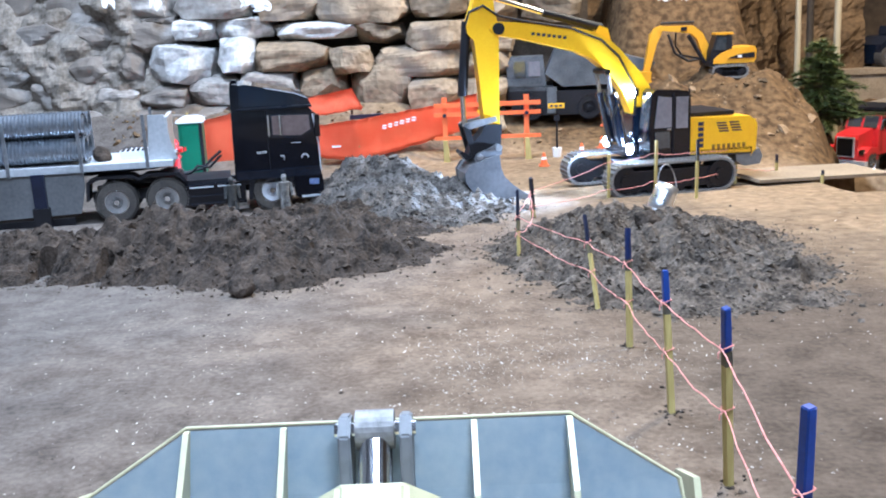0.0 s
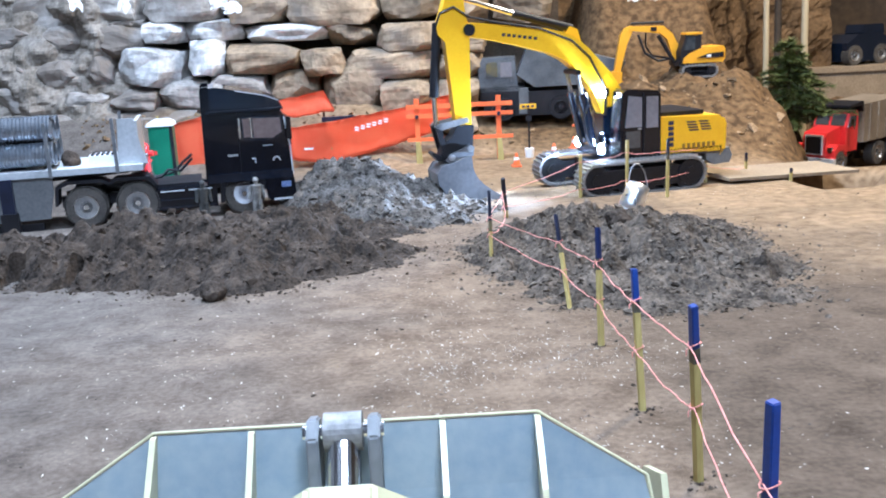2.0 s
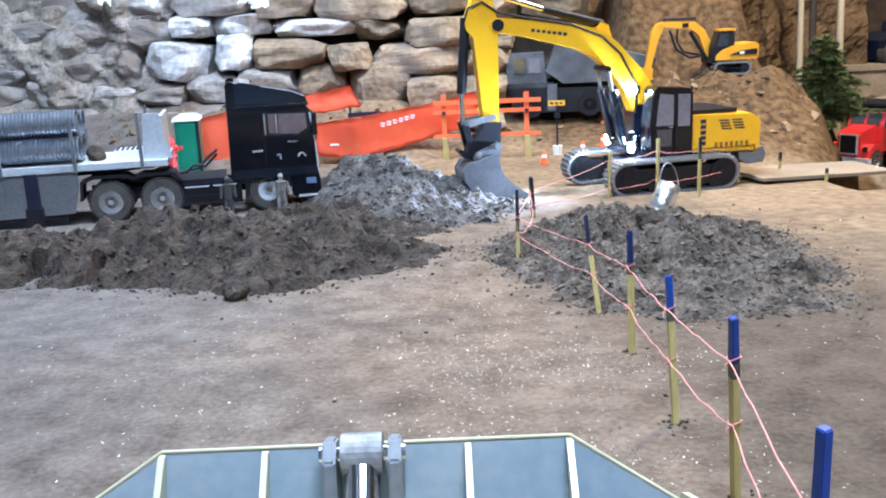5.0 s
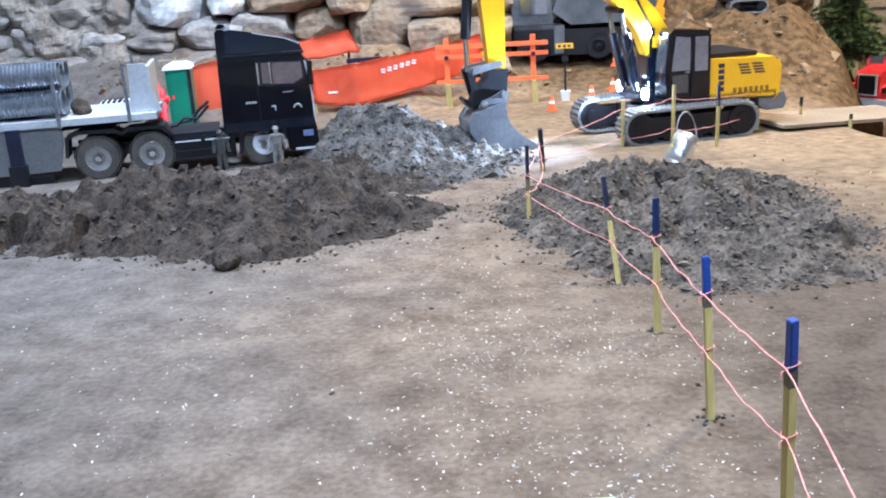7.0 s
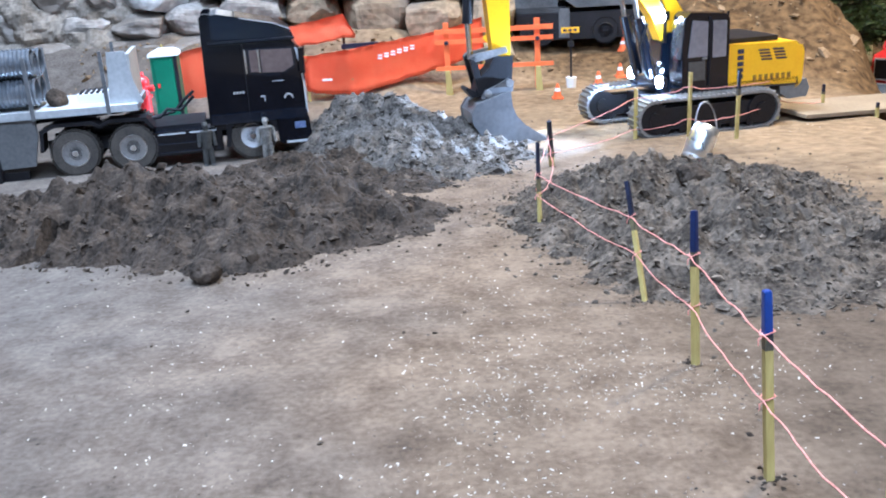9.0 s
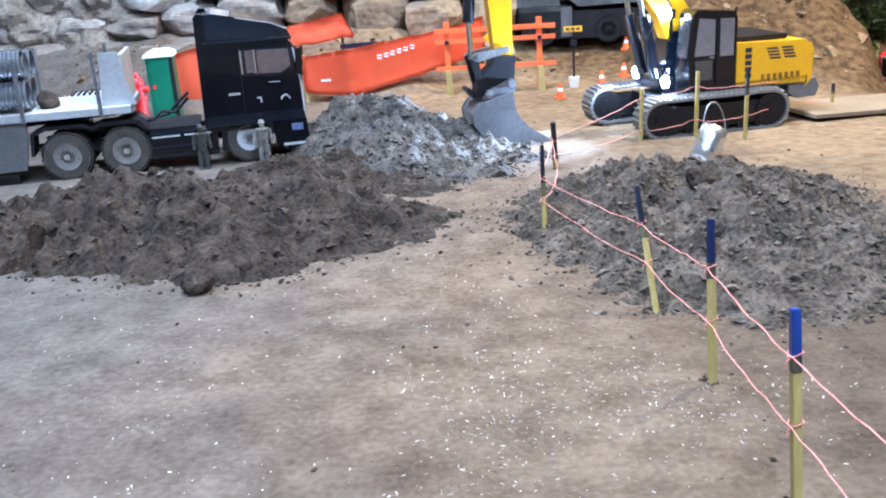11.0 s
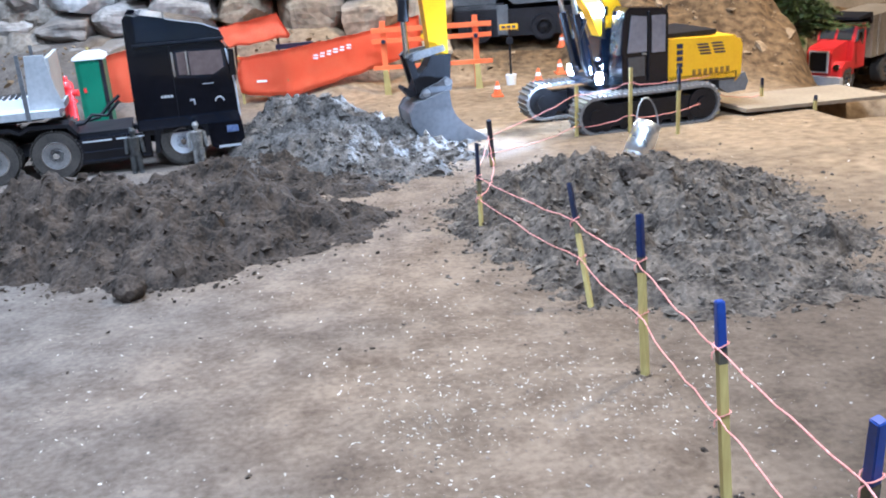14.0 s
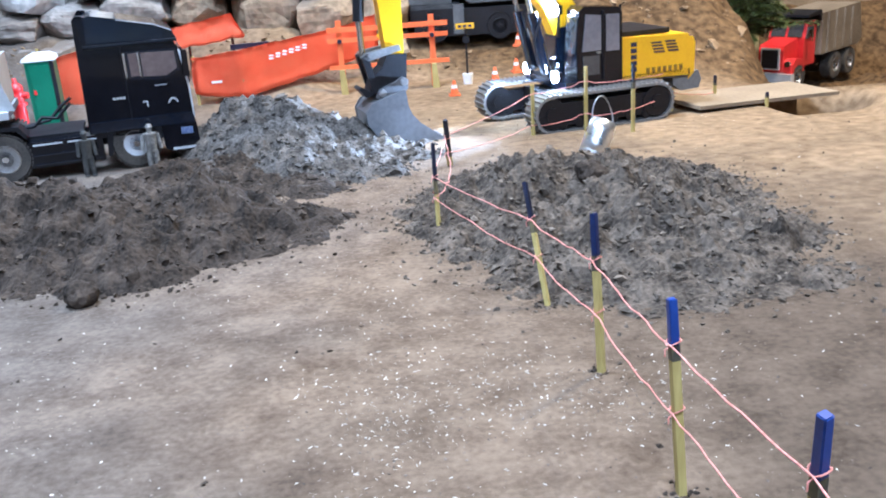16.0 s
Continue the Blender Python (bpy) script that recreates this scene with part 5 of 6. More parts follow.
part("hood_panel", prismm([(-0.160, 0.180), (-0.160, 0.196), (-0.115, 0.192), (-0.080, 0.180)], 0.0745, 0.078), M_DARK, dig2, "dark side panel")
part("lettering_bar", boxm(-0.122, -0.110, 0.0775, 0.080, 0.182, 0.189), M_WHITE, dig2)
c2 = part("cab", prismm([(-0.096, 0.196), (-0.094, 0.246), (-0.088, 0.250), (-0.050, 0.250), (-0.034, 0.200), (-0.034, 0.170), (-0.09, 0.170)], 0.02, 0.072), M_DARK, dig2, "black cab", bevel=0.003)
part("pane", prismm([(-0.076, 0.205), (-0.076, 0.242), (-0.054, 0.242), (-0.042, 0.205)], 0.0715, 0.0745), M_GLASS, c2)
part("roof", boxm(-0.097, -0.048, 0.018, 0.074, 0.249, 0.255), M_YELO, c2, bevel=0.001)
part("boom", prismm([(-0.045, 0.175), (-0.050, 0.205), (-0.024, 0.255), (0.004, 0.278), (0.060, 0.280), (0.105, 0.280), (0.112, 0.268), (0.06, 0.262), (0.012, 0.255), (-0.008, 0.238), (-0.022, 0.200), (-0.028, 0.175)], -0.012, 0.012), M_YELO, dig2, bevel=0.002)
part("boom_mark", boxm(0.024, 0.042, 0.0115, 0.0135, 0.263, 0.275), M_DARK, dig2)
part("stick", prismm([(0.098, 0.282), (0.118, 0.276), (0.132, 0.255), (0.152, 0.142), (0.136, 0.138), (0.112, 0.230), (0.096, 0.264)], -0.010, 0.010), M_YELO, dig2, bevel=0.002)
part("bucket", prismm([(0.160, 0.150), (0.166, 0.126), (0.152, 0.104), (0.110, 0.092), (0.118, 0.104), (0.132, 0.124), (0.130, 0.148)], -0.022, 0.022), M_YELO, dig2, "orange digging bucket", bevel=0.002)
part("turntable", boxm(-0.115, -0.03, -0.045, 0.070, cz + 0.030, 0.172), M_DARK, dig2, bevel=0.003)
part("lift_cylinder", rodm((-0.030, 0.018, 0.168), (0.020, 0.016, 0.250), 0.006), M_DARK, dig2)
part("stick_cylinder", rodm((0.0, 0, 0.288), (0.098, 0, 0.288), 0.004), M_DARK, dig2)
tube("hose", [(-0.02, 0.014, 0.18), (0.02, 0.018, 0.175), (0.06, 0.018, 0.20), (0.08, 0.014, 0.255)], 0.004, M_DARK, dig2)
tube("hose", [(-0.02, -0.014, 0.18), (0.03, -0.018, 0.19), (0.05, -0.018, 0.22), (0.05, -0.014, 0.258)], 0.003, M_DARK, dig2)

# ---- the dusty dark machine far back ----
gx, gy = 0.43, 3.04
gz = ground_height(gx, gy)
far = thing("dump_truck", gx, gy, gz, -6, "dusty dark grey articulated dump truck standing far back", "dump truck", datum=0)
part("skip", prismm([(0.22, 0.115), (0.25, 0.175), (0.10, 0.215), (-0.05, 0.235), (-0.085, 0.150), (-0.03, 0.110)], -0.09, 0.09), M_GMACH, far, "dusty grey skip", bevel=0.004)
fc = part("cab", prismm([(-0.20, 0.10), (-0.205, 0.175), (-0.190, 0.205), (-0.09, 0.205), (-0.08, 0.10)], -0.085, 0.02), M_GMACH, far, bevel=0.004)
part("pane", boxm(-0.18, -0.145, -0.088, -0.084, 0.145, 0.190), M_GLASS, fc)
part("pane", boxm(-0.135, -0.10, -0.088, -0.084, 0.145, 0.190), M_PANE, fc)
part("nose", boxm(-0.20, -0.06, -0.085, 0.085, 0.060, 0.115), M_DARK, far, bevel=0.005)
# Solid black block in place of the shade under the truck.
part("belly_plate", boxm(-0.19, 0.19, -0.088, 0.088, gz + 0.012, 0.098), M_DARK, far, "black block standing in for the shade under the truck", bevel=0.004)
part("frame_beam", boxm(-0.08, 0.18, -0.05, 0.05, 0.070, 0.095), M_DARK, far)
part("step", boxm(-0.08, -0.05, -0.10, -0.085, 0.03, 0.11), M_GMACH, far)
for x in (-0.13, 0.05, 0.145):
    for side, outward in ((-0.092, -1), (0.092, 1)):
        w = wheel(far, x, side, gz + 0.034, 0.036, 0.05, outward, M_DARK)
        # Wheels blackened to merge into the dark underside.
        for o in (w, *w.children):
            o.data.materials[0] = M_DARK

# ---- the red tipper ----
rx, ry = 1.450, 3.22
rz = -0.250
tip = thing("tipper_lorry", rx, ry, rz, -142, "red tipper lorry with a chrome grille and a grey dump body", "tipper lorry", datum=None)
tip.scale = (1.2, 1.2, 1.2)
BASE[tip.name] = -0.078
part("bonnet", prismm([(0.010, 0.0), (0.006, 0.044), (0.012, 0.054), (0.085, 0.042), (0.092, 0.030), (0.092, -0.010), (0.085, -0.034), (0.01, -0.034)], -0.034, 0.034), M_RED, tip, "red bonnet", bevel=0.004)
for s in (-1, 1):
    part("fender", prismm([(0.020, -0.030), (0.030, 0.004), (0.070, 0.008), (0.088, -0.006), (0.092, -0.034), (0.080, -0.034), (0.072, -0.014), (0.04, -0.014), (0.032, -0.03)], s * 0.046 - 0.014, s * 0.046 + 0.014), M_RED, tip, bevel=0.003)
    part("headlight", rodm((0.088, s * 0.048, -0.004), (0.096, s * 0.048, -0.004), 0.008, seg=14), M_CHROME, tip)
    part("mirror", boxm(-0.002, 0.004, s * 0.060, s * 0.068, 0.045, 0.075), M_CHROME, tip)
gr = part("grille", boxm(0.0915, 0.0965, -0.026, 0.026, -0.020, 0.036), M_SILVER, tip, "chrome-framed dark grille", bevel=0.002)
part("grille_mesh", boxm(0.0955, 0.0985, -0.022, 0.022, -0.016, 0.032), M_DARK, gr)
part("bumper", boxm(0.090, 0.108, -0.066, 0.066, -0.050, -0.028), M_SILVER, tip, "dull chrome bumper", bevel=0.004)
rc = part("cab", prismm([(-0.055, -0.02), (-0.055, 0.085), (-0.048, 0.094), (-0.005, 0.092), (0.012, 0.050), (0.014, -0.02)], -0.050, 0.050), M_RED, tip, "red cab", bevel=0.005)
part("windscreen", prismm([(-0.002, 0.087), (0.000, 0.0875), (0.0135, 0.055), (0.011, 0.055)], 0.004, 0.043), M_GLASS, rc)
part("windscreen", prismm([(-0.002, 0.087), (0.000, 0.0875), (0.0135, 0.055), (0.011, 0.055)], -0.043, -0.004), M_GLASS, rc)
for s in (-1, 1):
    part("side_window", prismm([(-0.040, 0.050), (-0.040, 0.080), (-0.008, 0.080), (0.004, 0.050)], s * 0.0505 - 0.0015, s * 0.0505 + 0.0015), M_GLASS, rc)
part("visor", prismm([(-0.064, 0.090), (-0.064, 0.118), (-0.056, 0.120), (0.012, 0.112), (0.012, 0.106), (-0.05, 0.108)], -0.060, 0.060), M_DARK, tip, "dark cab guard", bevel=0.002)
M_GREYB = material("dusty_beige_metal", (0.12, 0.092, 0.064), (0.27, 0.22, 0.165), 10, 0.6, 0.1, 0.3)
db = part("dump_body", prismm([(-0.068, 0.000), (-0.068, 0.110), (-0.30, 0.116), (-0.325, 0.016), (-0.30, 0.0)], -0.062, 0.062), M_GREYB, tip, "dusty beige dump body", bevel=0.003)
for x in (-0.10, -0.15, -0.20, -0.25):
    part("rib", boxm(x - 0.005, x + 0.005, -0.067, -0.062, 0.004, 0.108), M_GREYB, db)
    part("rib", boxm(x - 0.005, x + 0.005, 0.062, 0.067, 0.004, 0.108), M_GREYB, db)
part("chassis", boxm(-0.30, 0.08, -0.025, 0.025, -0.034, -0.012), M_DARK, tip)
for x in (0.052, -0.17, -0.26):
    wheel(tip, x, -0.060, -0.042, 0.036, 0.03, -1)
    wheel(tip, x, 0.060, -0.042, 0.036, 0.03, 1)

# ---- the board over the hollow ----
board = part("board", prismm([(-0.19, -0.007), (-0.19, 0.0), (0.135, 0.0), (0.135, -0.007)], -0.078, 0.075), M_PLY, None, bevel=0.001)
board.matrix_basis = pose(0.855, 2.115, -0.040, 0, 1.6, 13)
tagged(board, "sand-covered plywood board laid over a hollow", "board")

# ---- pine tree, poles, dark machine on the shelf ----


def pine(x, y, height, spread, label):
    t = thing("pine_tree", x, y, ground_height(x, y), 0, label, "tree")
    BASE[t.name] = 0
    bm = rodm((0, 0, -0.01), (0.004, 0, height * 0.96), 0.009, 0.0015, 10)
    verts, faces = [], []
    rr = random.Random(int(x * 100))
    for i in range(64):
        h = 0.14 + 0.84 * (i / 64)
        a = i * 2.4 + rr.uniform(-0.4, 0.4)
        reach = spread * (1 - h) ** 0.75 * rr.uniform(0.55, 1.1) + 0.012
        out = Vector((math.cos(a), math.sin(a), 0))
        tip = out * reach + Vector((0, 0, height * h + rr.uniform(-0.35, 0.15) * reach))
        root = Vector((0, 0, height * h))
        rod(bm, root, tip, 0.0022, 0.0006, 5)
        for j in range(int(70 + 1500 * reach)):
            k = rr.random() ** 0.7
            c = root.lerp(tip, k) + Vector((0, 0, -0.05 * k * k * reach))
            side = Vector((-out.y, out.x, 0)) * rr.uniform(-1, 1)
            d = (out * rr.uniform(0.2, 0.9) + side + Vector((0, 0, rr.uniform(-0.5, 0.45)))).normalized() * rr.uniform(0.014, 0.034) * (1.15 - 0.5 * k)
            w = d.cross(Vector((rr.uniform(-0.3, 0.3), rr.uniform(-0.3, 0.3), 1))).normalized() * rr.uniform(0.0010, 0.0026)
            n = len(verts)
            verts += [c - w, c + w, c + d * 0.6 + w * 0.8, c + d]
            faces += [(n, n + 1, n + 2, n + 3)]
    part("trunk", bm, M_BARK, t)
    me = bpy.data.meshes.new("crown")
    me.from_pydata(verts, [], faces)
    me.materials.append(M_LEAF)
    o = new("crown", me)
    o.parent = t
    return t


pine(1.205, 3.0, 0.30, 0.21, "dark green model pine tree beside the sand bank")
bush = pine(1.37, 3.34, 0.26, 0.15, "dark bushy green model pine")
for x, y, top, r, mat, lab in ((1.306, 3.46, 0.95, 0.0125, M_PALE, "pale bare timber pole behind the pine"), (1.458, 3.48, 0.95, 0.015, M_PALE, "pale bare timber pole behind the pine"), (1.411, 3.62, 0.95, 0.016, M_BARK, "dark timber pole against the hall wall")):
    p = part("pole", rodm((0, 0, -0.05), (-0.02, 0, top), r * 0.85, r * 0.72, 14), mat)
    p.matrix_basis = pose(x, y, ground_height(x, y))
    tagged(p, lab, "pole", "poles behind the tree")
shelf = thing("timber_shelf", 1.95, 3.95, ground_height(1.95, 3.95), 0, "low tan timber retaining shelf at the back", "shelf", datum=0)
part("top", boxm(-0.32, 0.6, -0.12, 0.28, 0.040, 0.062), M_PLY, shelf, bevel=0.002)
part("front", boxm(-0.31, 0.6, -0.11, -0.09, -0.20, 0.040), M_PLY, shelf)
drum = thing("dark_loader", 1.87, 3.97, 0.062, 20, "dark blue-black machine standing on the timber shelf", "machine", datum=0)
drum.scale = (0.95, 0.95, 0.95)
BASE[drum.name] = 0.105
part("body", prismm([(-0.11, 0.120), (-0.115, 0.20), (-0.06, 0.235), (0.07, 0.245), (0.12, 0.20), (0.12, 0.120)], -0.07, 0.07), M_NAVY, drum, bevel=0.022)
part("canopy", prismm([(-0.02, 0.24), (-0.01, 0.275), (0.10, 0.275), (0.11, 0.235)], -0.05, 0.05), M_NAVY, drum, bevel=0.005)
for x in (-0.075, 0.075):
    wheel(drum, x, -0.075, 0.147, 0.042, 0.04, -1)
    wheel(drum, x, 0.075, 0.147, 0.042, 0.04, 1)

# ---- stakes and twine ----


def stake(foot, head, r, blue, split=0.42, square=True, paint=None):
    f, h = Vector(foot), Vector(head)
    s = thing("stake", f.x, f.y, f.z, 0, "yellow pine stake with a dark blue dipped top" if blue else "bare yellow pine stake", "stake", "stakes of the twine fence")
    BASE[s.name] = 0
    d = h - f
    k = 1 - split
    seg = 4 if square else 10
    part("shaft", rodm(-d * 0.10, d * (k if blue else 1), r, seg=seg), M_WOOD, s)
    if blue:
        low = k + 0.26 * split
        part("paint_run", rodm(d * k, d * low, r * 1.03, seg=seg), M_RUN, s, "thin blue paint run down over the wood")
        part("painted_top", rodm(d * low, d, r * 1.07, r * 0.98, seg=seg), paint or M_BLUE, s, "dark blue painted end", bevel=r * 0.15)
    return s


STAKES = [((0.178, 1.735), (0.170, 1.690, 0.044), 0.0050, 0.75), ((0.119, 1.345), (0.122, 1.383, 0.079), 0.0031, 0.60), ((0.189, 1.068), (0.183, 1.128, 0.092), 0.0033, 0.42),
          ((0.196, 0.914), (0.198, 0.938, 0.117), 0.0038, 0.36), ((0.199, 0.752), (0.193, 0.757, 0.122), 0.0040, 0.30), ((0.208, 0.622), (0.192, 0.588, 0.143), 0.0041, 0.30), ((0.186, 0.436), (0.180, 0.420, 0.149), 0.0046, 0.55)]
heads = []
for i, ((x, y), h, r, sp) in enumerate(STAKES):
    foot = (x, y, ground_height(x, y) if i not in (0, 1) else standing(x, y) - 0.004)
    stake(foot, h, r * 0.88, True, sp, paint=M_BLUE_FLARE if i >= 4 else M_BLUEB if i == 3 else M_BLUE)
    heads.append((Vector(foot), Vector(h)))
FAR = [((0.352, 1.93), 0.090, False), ((0.448, 1.925), 0.115, False), ((0.520, 1.878), 0.118, True), ((0.652, 2.055), 0.095, True), ((0.765, 2.12), 0.055, True), ((0.83, 2.02), 0.028, True)]
far_heads = []
for (x, y), h, b in FAR:
    z = ground_height(x, y)
    stake((x, y, z - 0.002), (x + 0.002, y + 0.004, z + h), 0.0036, b, 0.35)
    far_heads.append((Vector((x, y, z)), Vector((x + 0.002, y + 0.004, z + h))))


def strand(points, sag, r, label):
    pts = []
    for n, (a, b) in enumerate(zip(points, points[1:])):
        for i in range(12):
            k = i / 12
            p = a.lerp(b, k)
            p.z -= sag * 4 * k * (1 - k) * (0.7 + 0.6 * random.random() ** 2 if i == 0 else 1)
            p.x += 0.0022 * noise.noise(Vector((n * 5 + k * 5, 1, sag * 90)))
            p.z += 0.0022 * noise.noise(Vector((n * 5 + k * 6, 9, sag * 50)))
            pts.append(p)
    pts.append(points[-1])
    ob = tube("twine", [tuple(p) for p in pts], r, M_TWINE)
    tagged(ob, label, "twine", "twine strands")


def up(pair, k, dx=-0.004):
    p = pair[0].lerp(pair[1], k)
    return p + Vector((dx, -0.004, 0))


strand([up(heads[0], 0.62), up(heads[1], 0.62), up(heads[2], 0.71), up(heads[3], 0.72), up(heads[4], 0.79), up(heads[5], 0.80), up(heads[6], 0.70), Vector((0.20, 0.28, 0.07))], 0.002, 0.00052, "thin pink upper twine strung from stake to stake")
strand([up(heads[1], 0.38), up(heads[2], 0.40), up(heads[3], 0.39), up(heads[4], 0.45), up(heads[5], 0.46), up(heads[6], 0.40), Vector((0.20, 0.28, 0.03))], 0.004, 0.00050, "thin pink lower twine strung from stake to stake")
strand([up(heads[0], 0.7), up(far_heads[0], 0.82), up(far_heads[1], 0.78), up(far_heads[2], 0.80), up(far_heads[3], 0.85)], 0.004, 0.00065, "thin pink twine strung before the excavator tracks")
strand([up(heads[0], 0.35), up(far_heads[0], 0.2), up(far_heads[1], 0.28), up(far_heads[2], 0.36), up(far_heads[3], 0.42), up(far_heads[4], 0.4)], 0.006, 0.00065, "thin pink lower twine before the excavator tracks")
strand([up(heads[0], 0.7), Vector((0.165, 1.60, 0.0)), Vector((0.145, 1.47, 0.005)), up(heads[1], 0.45)], 0.008, 0.00065, "loose pink twine end looped between two stakes")
TIES = ((0.62, 0.33), (0.62, 0.38), (0.71, 0.40), (0.72, 0.39), (0.79, 0.45), (0.80, 0.46), (0.70, 0.40))
for (f, h), ks, (_, _, r, _) in zip(heads, TIES, STAKES):
    for k in ks:
        p = f.lerp(h, k)
        turns = [(p.x + (r + 0.0004) * math.cos(i * 0.55), p.y + (r + 0.0004) * math.sin(i * 0.55), p.z + 0.0016 * math.sin(i * 0.8)) for i in range(13)]
        turns += [(p.x - r - 0.002, p.y - 0.003, p.z - 0.003 - 0.002 * i) for i in range(3)]
        tagged(tube("twine_knot", turns, 0.00042, M_TWINE), "loop of pink twine tied round a stake", "knot", "twine knots")

# ---- tin can and stone on the heap ----
cx, cy = 0.415, 1.735
cz0 = standing(cx, cy)
can = thing("tin_pail", cx, cy, cz0, 0, "shiny tin pail tipped over on the dirt heap", "pail")
BASE[can.name] = 0
can.matrix_basis = pose(cx, cy, cz0 + 0.014, -12, 30, 10) @ Matrix.Diagonal((1.05, 1.05, 1.05, 1))
bm = bmesh.new()
ring(bm, (0, 0, 0), 0.0190, 0.0208, -0.022, 0.034, 24)
bmesh.ops.rotate(bm, cent=(0, 0, 0), matrix=Matrix.Rotation(math.pi / 2, 3, "X"), verts=bm.verts)
part("shell", bm, M_TIN, can, "bright ribbed tin", smooth=True)
part("bottom", rodm((0, 0, -0.020), (0, 0, -0.016), 0.0200, seg=24), M_STEEL, can)
tube("handle", [(0.0205 * math.cos(a) - 0.016 * math.sin(a), 0.0, 0.030 + 0.038 * math.sin(a)) for a in [i * math.pi / 12 for i in range(13)]], 0.0012, M_STEEL, can)
for x, y, r, lab in ((0.318, 1.40, 0.022, "rounded brown lump of earth on the heap"), (-0.258, 1.205, 0.019, "large dark clod of earth at the foot of the heap"), (-0.19, 1.62, 0.013, "dark clod on top of the heap")):
    bm = bmesh.new()
    bmesh.ops.create_icosphere(bm, subdivisions=3, radius=r)
    for v in bm.verts:
        v.co *= 0.85 + 0.3 * noise.noise(v.co * 45 + Vector((x * 9, 0, 0))) + 0.14 * noise.noise(v.co * 140)
        v.co.z *= 0.8
    o = part("earth_clod", bm, M_DIRT)
    o.matrix_basis = pose(x, y, standing(x, y) + r * 0.55)
    tagged(o, lab, "clod")

# ---- the loader bucket, seen from behind ----
BX = -0.0175
lb = thing("loader_bucket", BX, 0.0, 0.0, 0, "cream-edged wheel loader bucket with ribs, set down on the soil", "loader bucket", datum=0)


def bucket_sheet(profile, half, thick):
    """A plate swept along a (y, z) profile, with its own half width at each point."""
    bm = bmesh.new()
    cols = [[bm.verts.new((x * hw, y, z)) for x in (-1, -0.5, 0, 0.5, 1)] for (y, z), hw in zip(profile, half)]
    for a, b in zip(cols, cols[1:]):
        for i in range(4):
            bm.faces.new((a[i], a[i + 1], b[i + 1], b[i]))
    bmesh.ops.solidify(bm, geom=bm.faces[:], thickness=thick)
    return bm


prof = [(0.420, 0.150), (0.408, 0.122), (0.392, 0.092), (0.384, 0.060), (0.388, 0.030), (0.404, 0.010), (0.440, 0.004), (0.540, 0.004)]
half = [0.0875, 0.1345, 0.140, 0.143, 0.145, 0.145, 0.145, 0.145]
plate = part("back_plate", bucket_sheet(prof, half, 0.003), M_PLATE, lb, "pale blue-grey back plate")
part("top_edge", rodm((-0.088, 0.420, 0.151), (0.088, 0.420, 0.151), 0.0008, seg=8), M_CREAM, plate, "cream worn edge")
for s in (-1, 1):
    part("slant_edge", rodm((s * 0.088, 0.420, 0.151), (s * 0.136, 0.408, 0.122), 0.0008, seg=8), M_CREAM, plate)
    part("side_edge", rodm((s * 0.136, 0.408, 0.122), (s * 0.144, 0.384, 0.060), 0.0008, seg=8), M_CREAM, plate)
    bm = bmesh.new()
    prism(bm, [(y, z) for y, z in prof[1:]] + [(0.50, 0.05), (0.44, 0.11)], -0.0015, 0.0015)
    bmesh.ops.rotate(bm, cent=(0, 0, 0), matrix=Matrix.Rotation(math.pi / 2, 3, "Z"), verts=bm.verts)
    bmesh.ops.translate(bm, vec=(s * 0.1435, 0, 0), verts=bm.verts)
    part("side_plate", bm, M_CREAM, lb, "cream side plate")
for x in (-0.0875, -0.0430, 0.0440, 0.0875):
    bm = bmesh.new()
    prism(bm, [(0.419, 0.150), (0.407, 0.122), (0.391, 0.092), (0.383, 0.060), (0.370, 0.056), (0.374, 0.094), (0.393, 0.126), (0.416, 0.150)], -0.0014, 0.0014)
    bmesh.ops.rotate(bm, cent=(0, 0, 0), matrix=Matrix.Rotation(math.pi / 2, 3, "Z"), verts=bm.verts)
    bmesh.ops.translate(bm, vec=(x, 0, 0), verts=bm.verts)
    part("rib", bm, M_CREAM, lb, "cream stiffening rib")
for x in (-0.0135, 0.0135):
    bm = bmesh.new()
    prism(bm, [(0.421, 0.146), (0.416, 0.157), (0.406, 0.1595), (0.398, 0.153), (0.396, 0.126), (0.406, 0.118)], -0.0028, 0.0028)
    bmesh.ops.rotate(bm, cent=(0, 0, 0), matrix=Matrix.Rotation(math.pi / 2, 3, "Z"), verts=bm.verts)
    bmesh.ops.translate(bm, vec=(x, 0, 0), verts=bm.verts)
    part("lug", bm, M_GREYP, lb, "worn grey lug", bevel=0.001)
part("link_pin", rodm((-0.0180, 0.406, 0.153), (0.0180, 0.406, 0.153), 0.0036, seg=16), M_CHROME, lb, "bright link pin")
part("cylinder_eye", rodm((-0.0085, 0.406, 0.153), (0.0085, 0.406, 0.153), 0.0088, seg=24), M_TRACK, lb, "blued steel cylinder eye")
part("cylinder_rod", rodm((0, 0.402, 0.148), (0, 0.374, 0.118), 0.0074, seg=24), M_CHROME, lb, "chrome cylinder rod")
yoke = [(-0.030, 0.0), (-0.014, 0.016), (0.014, 0.016), (0.030, 0.0), (0.030, -0.030), (-0.030, -0.030)]
bm = prismm(yoke, -0.014, 0.004)
bmesh.ops.transform(bm, matrix=pose(0, 0.380, 0.129, 35), verts=bm.verts)
part("yoke", bm, M_CREAM, lb, "cream yoke plate", bevel=0.002)
part("cylinder_barrel", rodm((0, 0.374, 0.112), (0, 0.356, 0.092), 0.012, seg=18), M_CREAM, lb)

# ---- chips and grit strewn over the soil ----
CHIPS = []
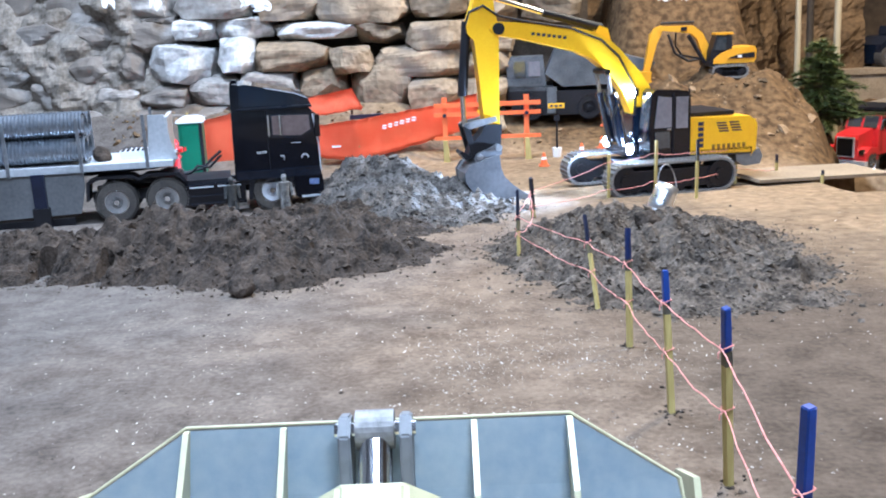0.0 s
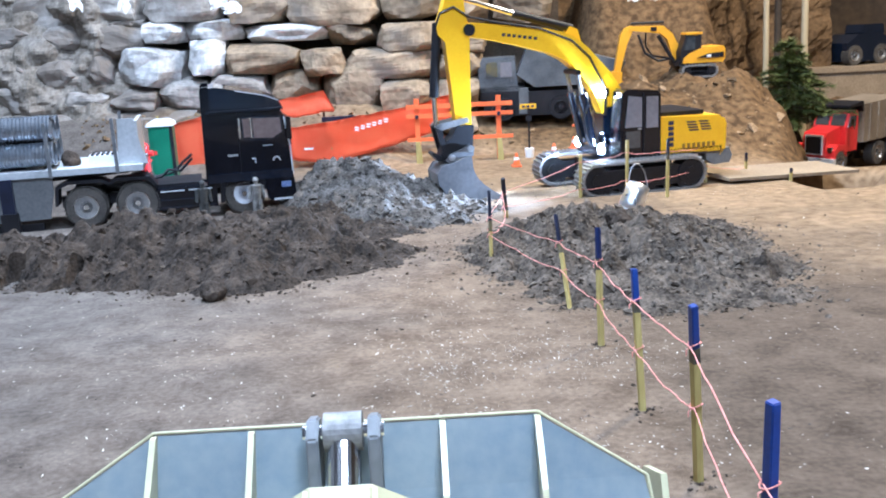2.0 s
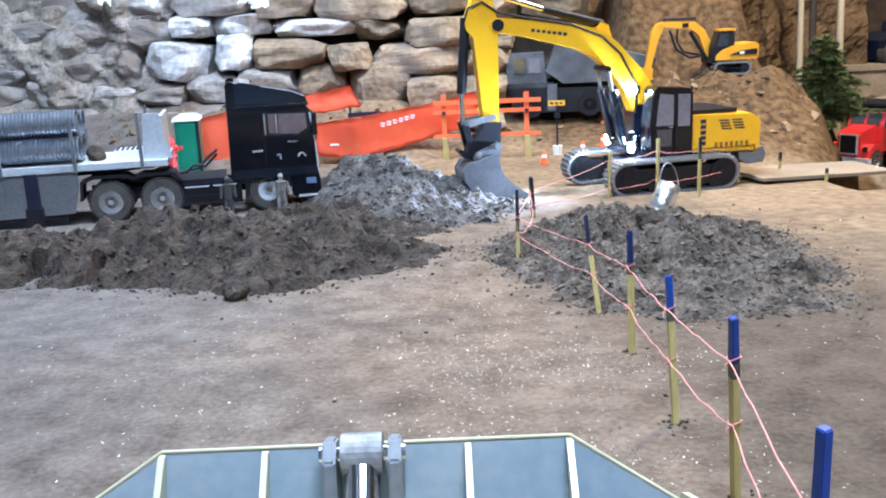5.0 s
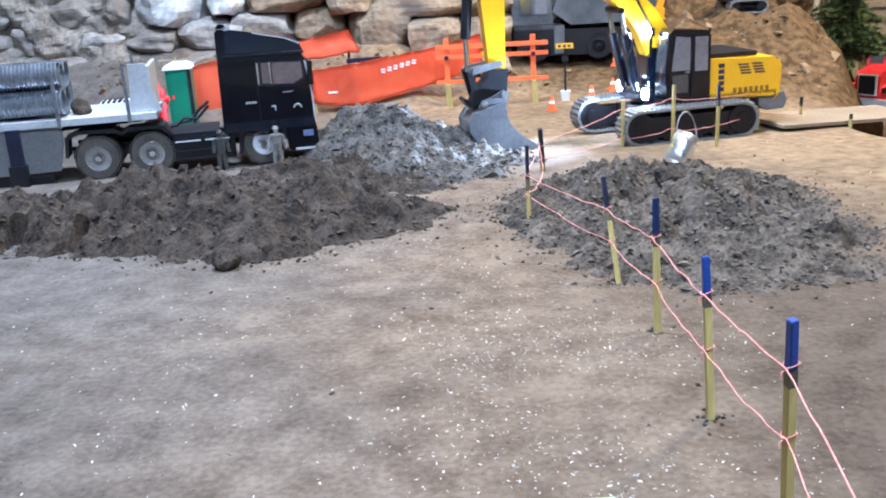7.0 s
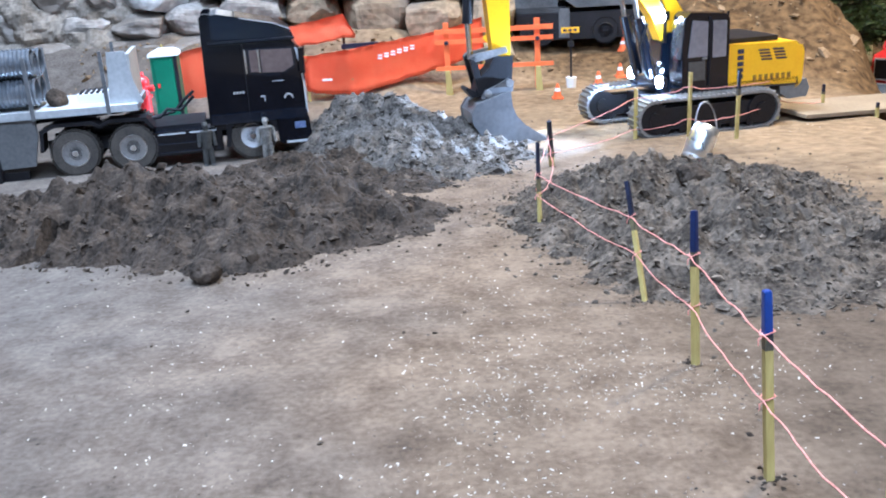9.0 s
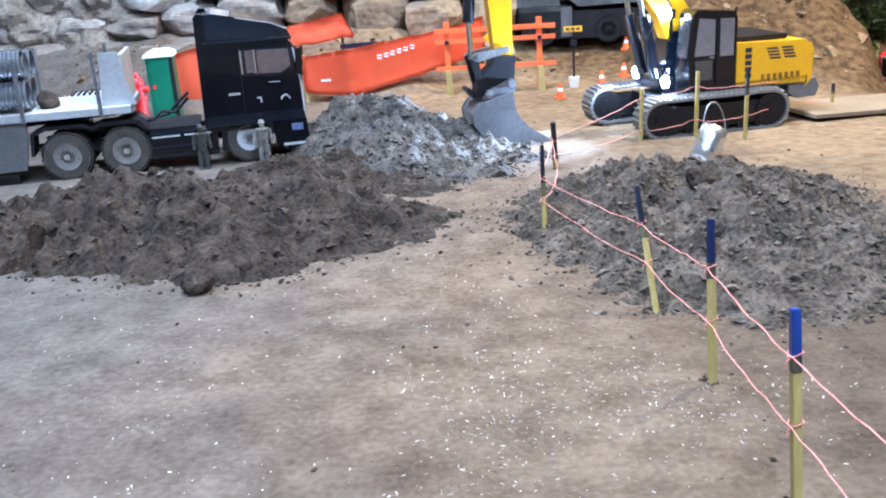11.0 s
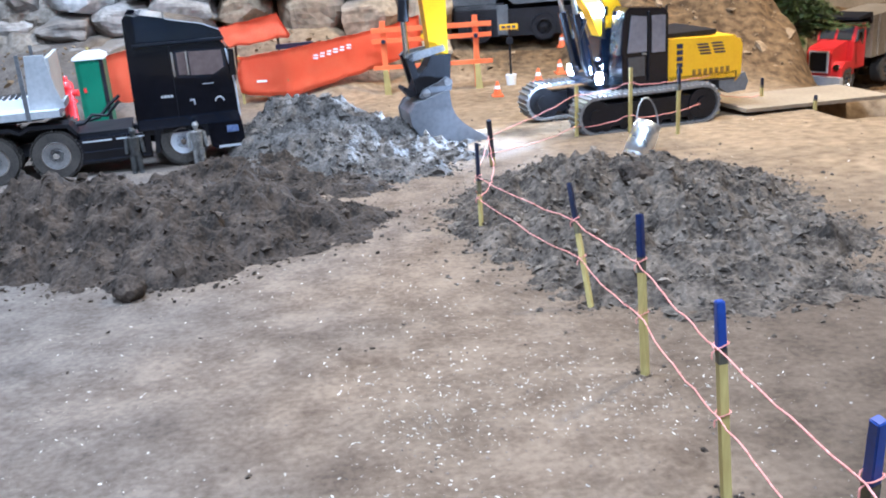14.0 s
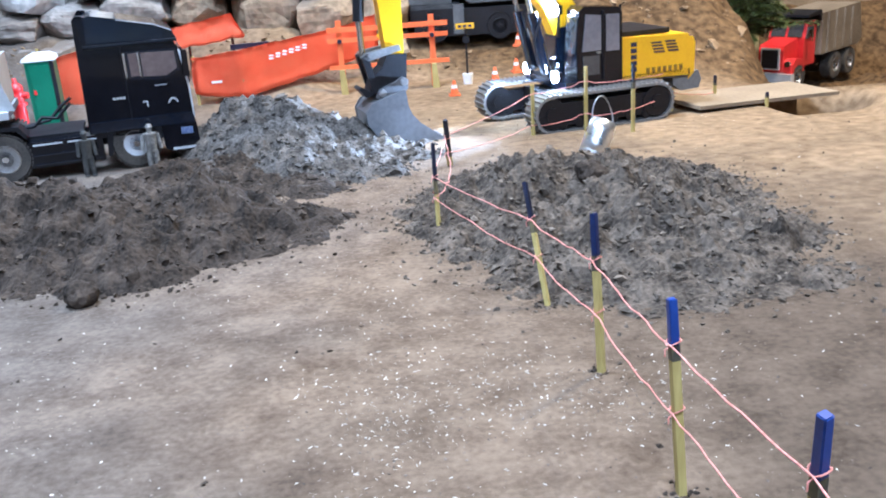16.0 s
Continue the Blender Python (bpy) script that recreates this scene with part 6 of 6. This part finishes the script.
for sd in range(10):
    rr = random.Random(sd)
    n = 5
    a0 = [rr.uniform(0, 0.6) + i * 6.283 / n for i in range(n)]
    rad = [rr.uniform(0.45, 1.0) for _ in range(n)]
    top = [Vector((q * math.cos(a) * 1.7, q * math.sin(a) * 0.6, 0.16)) for a, q in zip(a0, rad)]
    bot = [Vector((q.x * 1.05, q.y * 1.05, -0.16)) for q in top]
    CHIPS.append((top + bot, [list(range(n)), list(range(2 * n - 1, n - 1, -1))] + [[i, i + n, (i + 1) % n + n, (i + 1) % n] for i in range(n)]))


def strew(count, xr, yr, sizes, dense=None):
    out = []
    while len(out) < count:
        x, y = random.uniform(*xr), random.uniform(*yr)
        if dense and random.random() > dense(x, y):
            continue
        z = ground_height(x, y)
        if max(left_h(x, y), right_h(x, y), blue_h(x, y)) > 0.004:
            continue
        r = sizes[0] + (sizes[1] - sizes[0]) * random.random() ** 2.2
        out.append((x, y, z + r * 0.12, r))
    return out


def patch(x, y):
    near = math.exp(-((x - 0.09) / 0.12) ** 2 - ((y - 0.79) / 0.12) ** 2)
    wide = math.exp(-((x - 0.05) / 0.33) ** 2 - ((y - 0.95) / 0.34) ** 2)
    return (0.010 + 0.90 * near + 0.09 * wide) * max(0.06, min(1, 0.5 + 1.5 * noise.noise(Vector((x * 7, y * 7, 3)))))


scatter("wood_chips", strew(3000, (-0.7, 0.75), (0.40, 2.1), (0.0003, 0.0016), patch), M_CHIP, None, "pale wood chips strewn over the soil", CHIPS)
scatter("grit", strew(11000, (-1.0, 1.1), (0.40, 2.5), (0.0004, 0.0016), lambda x, y: 0.25 + 0.75 * patch(x, y)), M_GRIT, None, "dark grit and crumbs strewn over the soil")
scatter("pebbles", strew(360, (-0.9, 1.2), (0.4, 2.9), (0.0012, 0.0036)), M_CLOD, None, "small loose clods strewn over the soil")
bank = []
while len(bank) < 620:
    x, y = random.uniform(-1.0, 1.05), random.uniform(2.4, 2.95)
    if lie(x, y) > -0.05:
        r = random.uniform(0.002, 0.008) if random.random() < 0.93 else random.uniform(0.010, 0.024)
        bank.append((x, y, ground_height(x, y) + r * 0.2, r))
scatter("bank_lumps", bank, M_BANK, None, "brown lumps of earth and stone on the banks")
feet = []
for f, h in heads[2:]:
    for _ in range(26):
        a, d = random.uniform(0, 6.28), 0.004 + random.expovariate(130)
        x, y, r = f.x + d * math.cos(a), f.y + d * math.sin(a), random.uniform(0.0007, 0.0026)
        feet.append((x, y, ground_height(x, y) + r * 0.2, r))
scatter("stake_crumbs", feet, M_CLOD, None, "dark crumbs of soil round the feet of the stakes")
